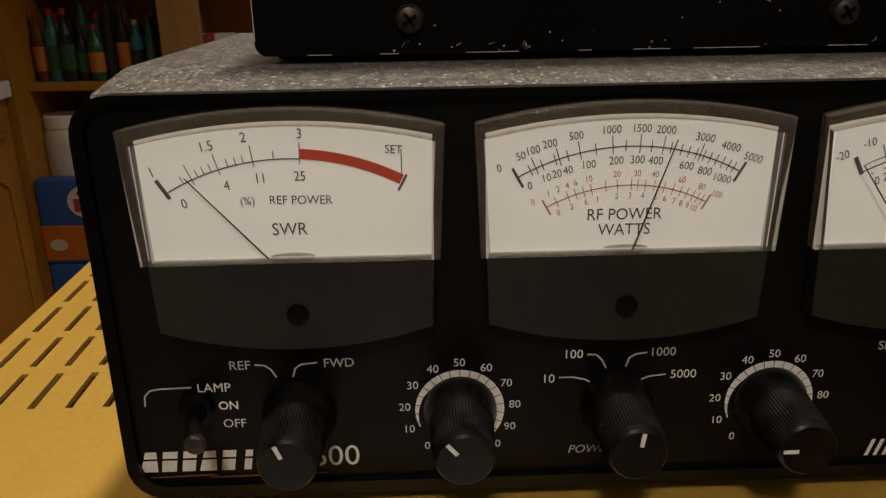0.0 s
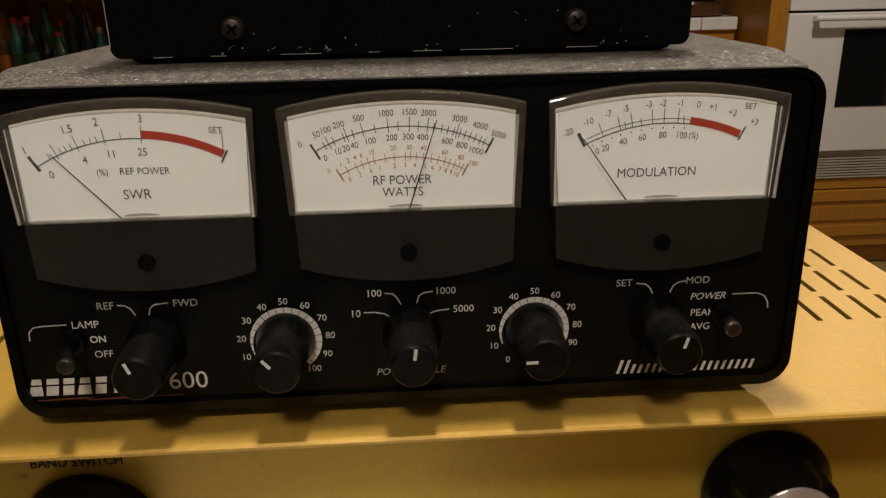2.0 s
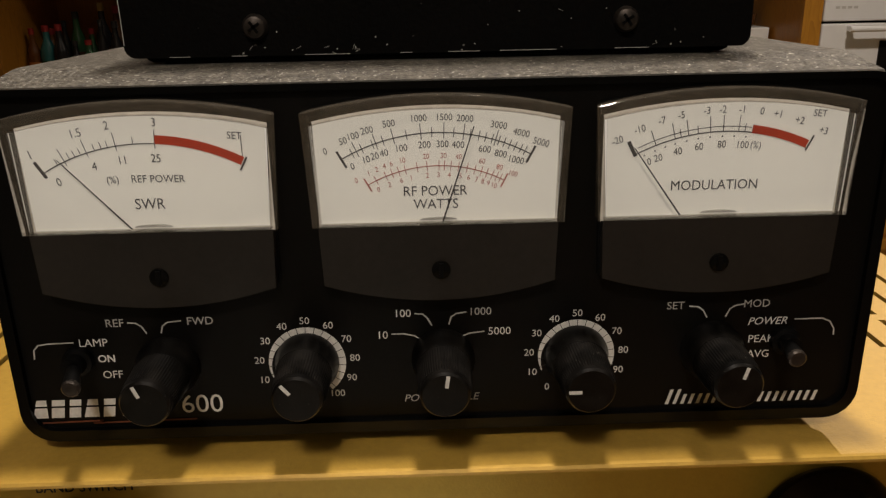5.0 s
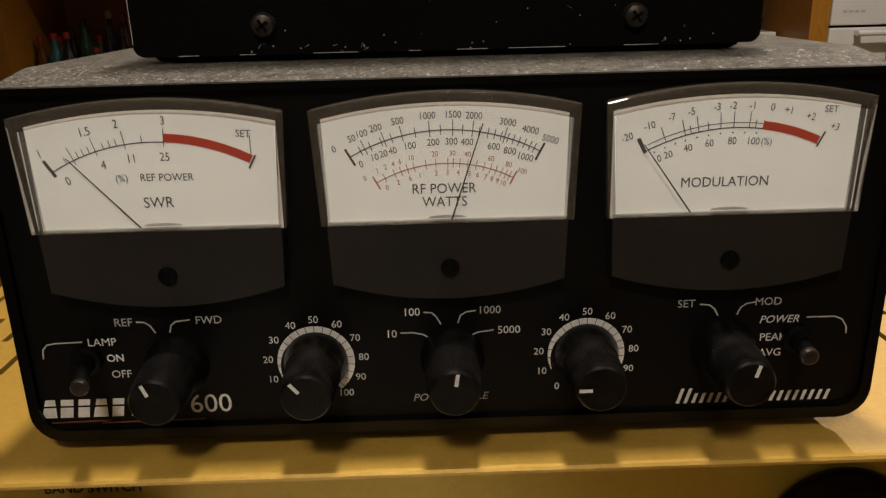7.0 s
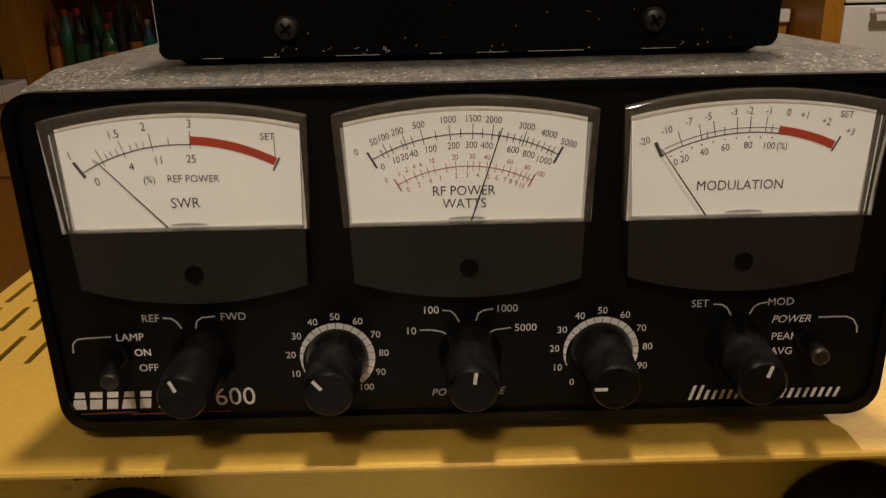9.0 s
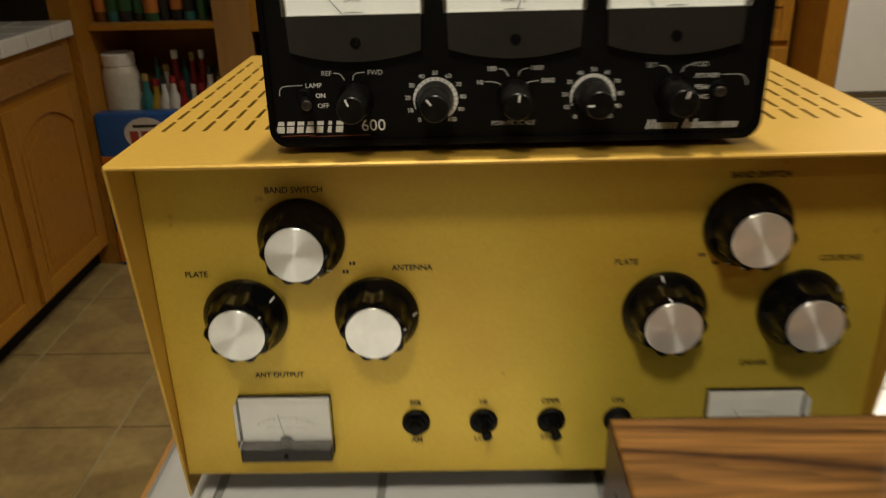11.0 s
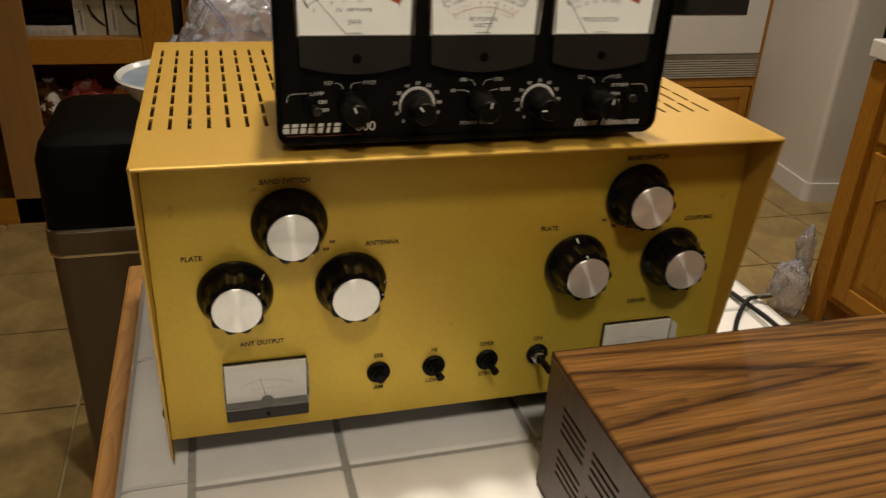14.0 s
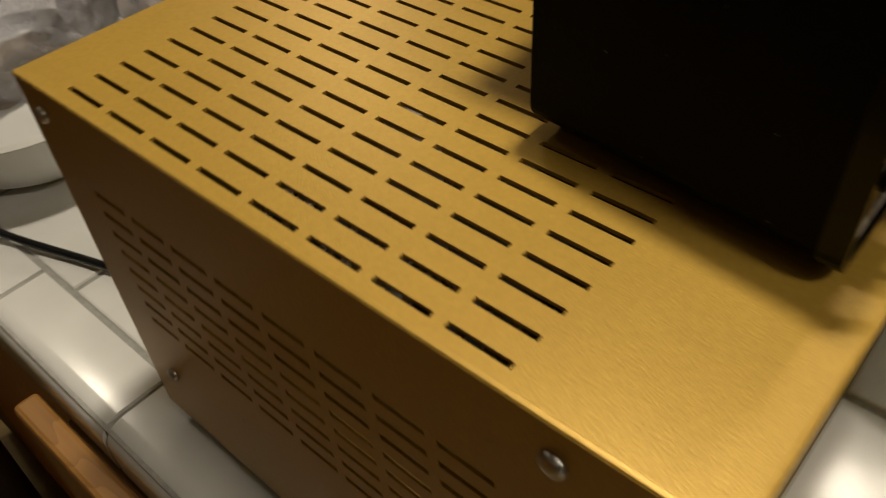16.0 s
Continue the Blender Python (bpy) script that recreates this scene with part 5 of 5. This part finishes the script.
rng = random.Random(4)
NAMES = ("green", "amber", "red", "yellow", "teal", "dark", "white", "brown")
for row, (z, lo, hi, n, hmin, hmax) in enumerate(((0.905, -1.12, -0.72, 9, 0.15, 0.26), (0.42, -1.00, -0.66, 10, 0.24, 0.33))):
    for back in (0, 1):
        for i in range(n):
            k = rng.choice((0, 1, 5, 7, 4)) if row == 0 else rng.choice((2, 3, 4, 6, 6, 1, 2, 5))
            r, h = rng.uniform(0.019, 0.029) + 0.004 * row, rng.uniform(hmin, hmax)
            x = lo + (hi - lo) * (i + 0.5 * back) / (n - 0.5)
            bottle(x, PY0 + 0.15 + 0.10 * back + rng.uniform(-0.008, 0.008), z, r, h + 0.05 * back, BOTTLE_INKS[k], CAPS[rng.randrange(4) if row else rng.randrange(1, 4)], PAPER[rng.randrange(4)] if row or rng.random() < 0.25 else BOTTLE_INKS[rng.choice((5, 7, 0, 1))],
                   "small %s sauce bottle standing on a pantry shelf" % NAMES[k], "bottles in the pantry")

jar = thing("drink_mix_jar", (-1.095, 2.665, 0.42), "tall cloudy plastic jar with white screw lid", "jar")
JX, JY = -1.095, 2.665
part("body", lathe([(0.066, 0.42), (0.070, 0.43), (0.070, 0.70), (0.062, 0.735), (0.050, 0.75)], 28, "Z", (JX, JY, 0)), paint("cloudy_plastic", (0.60, 0.56, 0.47), 0.3), jar, smooth=True)
part("lid", lathe([(0.060, 0.745), (0.061, 0.75), (0.061, 0.785), (0.056, 0.79)], 28, "Z", (JX, JY, 0)), CAPS[0], jar, "white screw lid", smooth=True)
PACK_BLUE, PACK_ORANGE = paint("pack_blue", (0.020, 0.095, 0.33), 0.35), paint("pack_orange", (0.48, 0.13, 0.015), 0.35)


def snack_carton(z, text):
    """A printed carton: blue upper half with a white oval and red bars, orange picture below."""
    x0, x1, y0, y1 = -1.140, -0.775, 2.462, 2.530
    c = thing("snack_carton", ((x0 + x1) / 2, (y0 + y1) / 2, z), text, "carton", "printed cartons before the pantry")
    part("carton_body", box(x0, x1, y0, y1, z, z + 0.30, 0.008, 3), PACK_BLUE, c, "deep blue printed card", smooth=True)
    part("picture_band", box(x0 - 0.0008, x1 + 0.0008, y0 - 0.0012, y1 + 0.0008, z + 0.012, z + 0.140, 0.003), PACK_ORANGE, c, "orange printed lower half")
    cx, cz = x0 + 0.185, z + 0.222
    part("label_oval", prism([(cx + 0.082 * math.cos(a), cz + 0.062 * math.sin(a)) for a in [radians(15 * i) for i in range(24)]], y0 - 0.0022, y0), PAPER[1], c, "white oval")
    for k in range(3):
        part("label_bar", box(cx - 0.060 + 0.042 * k, cx - 0.030 + 0.042 * k, y0 - 0.0036, y0 - 0.0022, cz - 0.034, cz + 0.012), PAPER[2], c, "red bar")
    part("label_bar", box(cx - 0.045, cx + 0.045, y0 - 0.0036, y0 - 0.0022, cz + 0.026, cz + 0.036), BLACK_INK, c, "small dark bar")
    for k in range(4):
        part("printed_spot", prism([(x0 + 0.05 + 0.085 * k + 0.03 * math.cos(a), z + 0.07 + 0.022 * math.sin(a + k)) for a in [radians(30 * i) for i in range(12)]], y0 - 0.0024, y0 - 0.001), PAPER[3 if k % 2 else 0], c)


snack_carton(0.0, "blue and orange printed snack carton on the floor")
snack_carton(0.3015, "blue and orange printed snack carton on another carton")

for x0, n in ((-0.402, 0), (-0.295, 1)):
    c = thing("bag_carton", (x0 + 0.048, 2.67, 0.685), "green and white carton of plastic sandwich bags", "carton", "cartons on the shelf")
    part("carton_body", box(x0, x0 + 0.098, 2.63, 2.72, 0.685, 0.822, 0.001), paint("carton_cream", (0.46, 0.44, 0.33)), c)
    part("carton_band", box(x0 + 0.0005, x0 + 0.032, 2.6290, 2.6305, 0.686, 0.806), PAPER[1], c, "white printed band")
    part("carton_top", box(x0 - 0.0005, x0 + 0.0985, 2.6285, 2.7205, 0.807, 0.8235), paint("carton_green", (0.05, 0.10, 0.04)), c, "dark green printed lid")
    part("printed_word", words("sandwich", 0.014, x0 + 0.020, 0.738, 2.6285, turn=90, wide=1.0), BLACK_INK, c)
    part("picture", prism([(x0 + 0.045, 0.79), (x0 + 0.055, 0.755), (x0 + 0.075, 0.73), (x0 + 0.098, 0.715), (x0 + 0.098, 0.722), (x0 + 0.078, 0.74), (x0 + 0.06, 0.765), (x0 + 0.052, 0.79)], 2.6285, 2.6296), BROWN_INK, c)
small = thing("small_carton", (-0.53, 2.67, 0.985), "small white carton with a red stripe on a shelf", "carton")
part("carton_body", box(-0.605, -0.462, 2.63, 2.70, 0.985, 1.052, 0.001), PAPER[1], small)
part("carton_band", box(-0.560, -0.522, 2.6285, 2.7015, 0.9855, 1.0535), PAPER[2], small, "red printed band")
foil = thing("foil_carton", (-0.51, 2.66, 0.685), "flat white foil carton with dark cloth on it", "carton")
part("carton_body", box(-0.600, -0.415, 2.63, 2.70, 0.685, 0.718, 0.001), PAPER[1], foil)
part("print", bars(-0.59, 0.692, 2.6285, 0.16, 0.012, 7), GREY_INK, foil)
cloth = tagged(part("dark_cloth", puffed(0.15, 0.06, 0.045, 7.0, (-0.50, 2.665, 0.718), crumple=0.5), DARK, smooth=True), "bundled black cloth lying on a carton", "cloth")
for x, y, w, h, s, ink in ((-0.53, 2.68, 0.13, 0.15, 1.0, BOTTLE_INKS[7]), (-0.40, 2.67, 0.15, 0.14, 4.0, PAPER[2]), (-0.28, 2.68, 0.12, 0.12, 6.0, PAPER[3])):
    t = thing("snack_bag", (x, y, 0.36), "crumpled printed snack bag on a low shelf", "snack bag", "snack bags on the shelf")
    part("bag_body", puffed(w, 0.12, h, s, (x, y, 0.36), crumple=0.45), ink, t, smooth=True)
    part("bag_print", puffed(w * 0.7, 0.10, h * 0.6, s + 1.5, (x + 0.01, y - 0.025, 0.39), crumple=0.5), PAPER[1], t, smooth=True)
    part("bag_tie", lathe([(0.008, 0.36 + h * 0.95), (0.02, 0.36 + h * 1.08)], 10, "Z", (x, y, 0)), PAPER[1], t)

# north run between pantry and oven
north = thing("base_cabinet", (0.9, 3.5, 0.0), "golden oak base cabinet with drawers beside the oven", "cabinet", "wall cabinets")
part("carcase", box(-0.06, 1.66, 3.22, 3.85, 0.09, 0.90, 0.002), OAK, north)
part("plinth", box(-0.06, 1.66, 3.28, 3.85, 0.0, 0.09), DARK, north)
for k in range(4):
    x0 = -0.03 + k * 0.425
    panel_door(north, "X", 3.22, x0, x0 + 0.405, 0.12, 0.66, -1)
    panel_door(north, "X", 3.22, x0, x0 + 0.405, 0.69, 0.88, -1, "drawer_front")
shelf_white = counter("white_worktop", -0.07, 1.665, 3.19, 3.87, 1.048, "white tiled worktop beside the oven")
part("upstand", box(-0.06, 1.66, 3.21, 3.86, 0.90, 0.998), OAK_X, shelf_white)
pot = thing("dark_pan", (1.53, 3.34, 1.048), "dark round pan standing on the worktop", "pan")
part("body", lathe([(0.10, 1.048), (0.12, 1.055), (0.125, 1.10), (0.118, 1.10), (0.10, 1.06), (0.001, 1.058)], 28, "Z", (1.53, 3.34, 0)), BOTTLE_INKS[7], pot, smooth=True)
part("handle", tube([(1.53, 3.47, 1.09), (1.53, 3.60, 1.10)], 0.012, 8, 1), DARK, pot)

# wall oven in its oak housing
oven = thing("wall_oven", (2.36, 3.5, 0.33), "white built-in wall oven with black glass door", "oven")
OX0, OX1, OY = 1.885, 2.835, 3.195
part("door_panel", box(OX0, OX1, OY, OY + 0.05, 0.455, 1.055, 0.006), WHITE_ENAMEL, oven, "white enamel oven door")
part("door_glass", box(2.135, 2.705, OY - 0.004, OY + 0.002, 0.655, 0.985, 0.002), OVEN_GLASS, oven, "black glass oven window")
part("control_panel", box(OX0, OX1, OY - 0.002, OY + 0.05, 1.065, 1.24, 0.005), WHITE_ENAMEL, oven, "white control panel")
part("controls", bars(1.93, 1.115, OY - 0.0025, 0.10, 0.010, 4), GREY_INK, oven)
part("handle", tube([(1.98, OY - 0.045, 1.035), (2.74, OY - 0.045, 1.035)], 0.012, 10, 1), WHITE_ENAMEL, oven)
for hx in (2.0, 2.72):
    part("handle_post", box(hx - 0.012, hx + 0.012, OY - 0.045, OY, 1.025, 1.045), WHITE_ENAMEL, oven)
grille = part("vent_grille", box(OX0, OX1, OY + 0.012, OY + 0.05, 0.328, 0.452), VENT_GREY, oven, "grey slatted vent grille")
for k in range(8):
    part("slat", box(OX0, OX1, OY - 0.004, OY + 0.013, 0.333 + 0.0125 * k, 0.340 + 0.0125 * k, 0.001), VENT_GREY, grille)
part("vent_rail", box(OX0, OX1, OY - 0.004, OY + 0.013, 0.430, 0.453, 0.001), STEEL, grille)
part("oven_box", box(OX0 + 0.01, OX1 - 0.01, OY + 0.05, OY + 0.6, 0.33, 1.24), DARK, oven)
house = thing("oven_housing", (2.33, 3.5, 0.0), "golden oak oven housing with drawer below", "cabinet")
part("stile", box(1.803, 1.882, OY + 0.004, OY + 0.03, 0.0, 2.1, 0.002), OAK, house)
part("stile", box(2.838, 2.776 + 0.10, OY + 0.004, OY + 0.03, 0.0, 2.1, 0.002), OAK, house)
part("rail", box(1.882, 2.838, OY + 0.006, OY + 0.03, 0.28, 0.326, 0.002), OAK_X, house)
part("rail", box(1.882, 2.838, OY + 0.006, OY + 0.03, 0.0, 0.06, 0.002), OAK_X, house)
panel_door(house, "X", OY + 0.012, 1.90, 2.82, 0.055, 0.275, -1, "drawer_front")
part("upper_panel", box(1.882, 2.838, OY + 0.006, OY + 0.03, 1.245, 2.1, 0.002), OAK, house)
part("back", box(1.803, 2.838, OY + 0.61, OY + 0.63, 0.0, 2.1), OAK, house)

part("side_panel", box(1.803, 1.822, OY + 0.03, OY + 0.61, 0.0, 2.1), OAK, house)
part("toe_kick", box(1.83, 2.82, OY + 0.06, OY + 0.08, -0.10, 0.02), OAK_X, house, "recessed oak toe board")
part("toe_side", box(1.803, 1.822, OY + 0.06, OY + 0.61, -0.1025, 0.0), OAK, house)
UNIT = 0.9266                    # the oven unit is narrower than the drawn module
CENTRE = Vector((0.10, -0.48, 1.313))
for unit in (oven, house):
    unit.location = CENTRE + UNIT * (unit.location - CENTRE)
    unit.scale = (UNIT, UNIT, UNIT)

# east cabinet with a white top
EX, EY1 = 1.905, 1.425
east = thing("base_cabinet", (EX + 0.3, 0.55, 0.0), "dark shaded oak base cabinet with framed doors", "cabinet", "wall cabinets")
part("carcase", box(EX, EX + 0.62, -1.28, EY1, 0.09, 0.845, 0.002), OAK, east)
part("plinth", box(EX + 0.05, EX + 0.62, -1.28, EY1, 0.0, 0.09), OAK, east)
part("corner_stile", box(EX - 0.022, EX + 0.002, EY1 - 0.065, EY1, 0.0, 0.845, 0.002), OAK, east)
for k in range(4):
    y0 = EY1 - 0.075 - (k + 1) * 0.60
    panel_door(east, "Y", EX, y0, y0 + 0.58, 0.12, 0.60, -1)
    panel_door(east, "Y", EX, y0, y0 + 0.58, 0.63, 0.825, -1, "drawer_front")
counter("white_worktop", EX - 0.037, EX + 0.64, -1.30, EY1 + 0.012, 0.905, "white tiled worktop on the far cabinet")

carrier = thing("carrier_bag", (1.825, 1.44, 0.0), "crumpled white plastic carrier bag on the floor", "plastic bag")
part("bag_body", puffed(0.125, 0.11, 0.20, 11.0, (1.815, 1.44, 0.0), crumple=0.26), PLASTER_BAG, carrier, smooth=True)
part("bag_neck", puffed(0.055, 0.05, 0.16, 3.0, (1.845, 1.445, 0.15), crumple=0.34), PLASTER_BAG, carrier, smooth=True)

# ---- floor tiles, then countertop tiles ----
PITCH, GAP = 0.392, 0.007
FX, FY = -1.130, 1.774
proto = box(-PITCH / 2 + GAP / 2, PITCH / 2 - GAP / 2, -PITCH / 2 + GAP / 2, PITCH / 2 - GAP / 2, -0.006, 0.0, 0.002, 1)
tile_mesh = bpy.data.meshes.new("floor_tile")
proto.to_mesh(tile_mesh)
proto.free()
tile_mesh.materials.append(FLOOR_TILE)
for i in range(-3, 14):
    for j in range(-12, 7):
        x, y = FX + PITCH * (i + 0.5), FY + PITCH * (j + 0.5)
        if -2.25 < x < 4.25 and -2.85 < y < 4.15:
            t = new("floor_tile", tile_mesh)
            t.location = (x, y, 0.0)
            t.parent = floor_ob

GX = [0.023, 0.131, 0.277, 0.423, 0.566]
GY = [IY0 + 0.05, -0.166, -0.0185, 0.131, 0.283, 0.435, 0.587, 0.739, 0.891, 1.043, 1.195, IY1 - 0.05]
G = 0.0024


def tile(x0, x1, y0, y1, z0=0.900, bevel=0.0022):
    part("tile", box(x0 + G, x1 - G, y0 + G, y1 - G, z0, COUNTER, bevel, 2), TILE, top)


for x0, x1 in zip(GX, GX[1:]):
    for y0, y1 in zip(GY, GY[1:]):
        tile(x0, x1, y0, y1)


def cap_tile(x0, x1, y0, y1, way):
    """A rounded edge tile that turns down over the counter's side. way: the outward direction."""
    bm = box(x0 + (G if way != (-1, 0) else 0), x1 - (G if way != (1, 0) else 0), y0 + (G if way != (0, -1) else 0), y1 - (G if way != (0, 1) else 0), 0.866, COUNTER + 0.0008)
    for e in list(bm.edges):
        mid = (e.verts[0].co + e.verts[1].co) / 2
        edge = mid.z > 0.9 and ((way[0] < 0 and mid.x < x0 + 0.001) or (way[0] > 0 and mid.x > x1 - 0.001) or (way[1] < 0 and mid.y < y0 + 0.001) or (way[1] > 0 and mid.y > y1 - 0.001))
        if edge:
            bmesh.ops.bevel(bm, geom=[e], offset=0.016, segments=6, affect="EDGES", profile=0.5)
            break
    part("edge_tile", bm, TILE, top, smooth=True)


EY = [IY0, -0.166, -0.012, 0.150, 0.312, 0.470, 0.628, 0.786, 0.944, 1.102, IY1]
for y0, y1 in zip(EY, EY[1:]):
    cap_tile(IX0, GX[0], y0, y1, (-1, 0))
    cap_tile(GX[-1], IX1, y0, y1, (1, 0))
for x0, x1 in zip(GX, GX[1:]):
    cap_tile(x0, x1, IY0, GY[0], (0, -1))
    cap_tile(x0, x1, GY[-1], IY1, (0, 1))
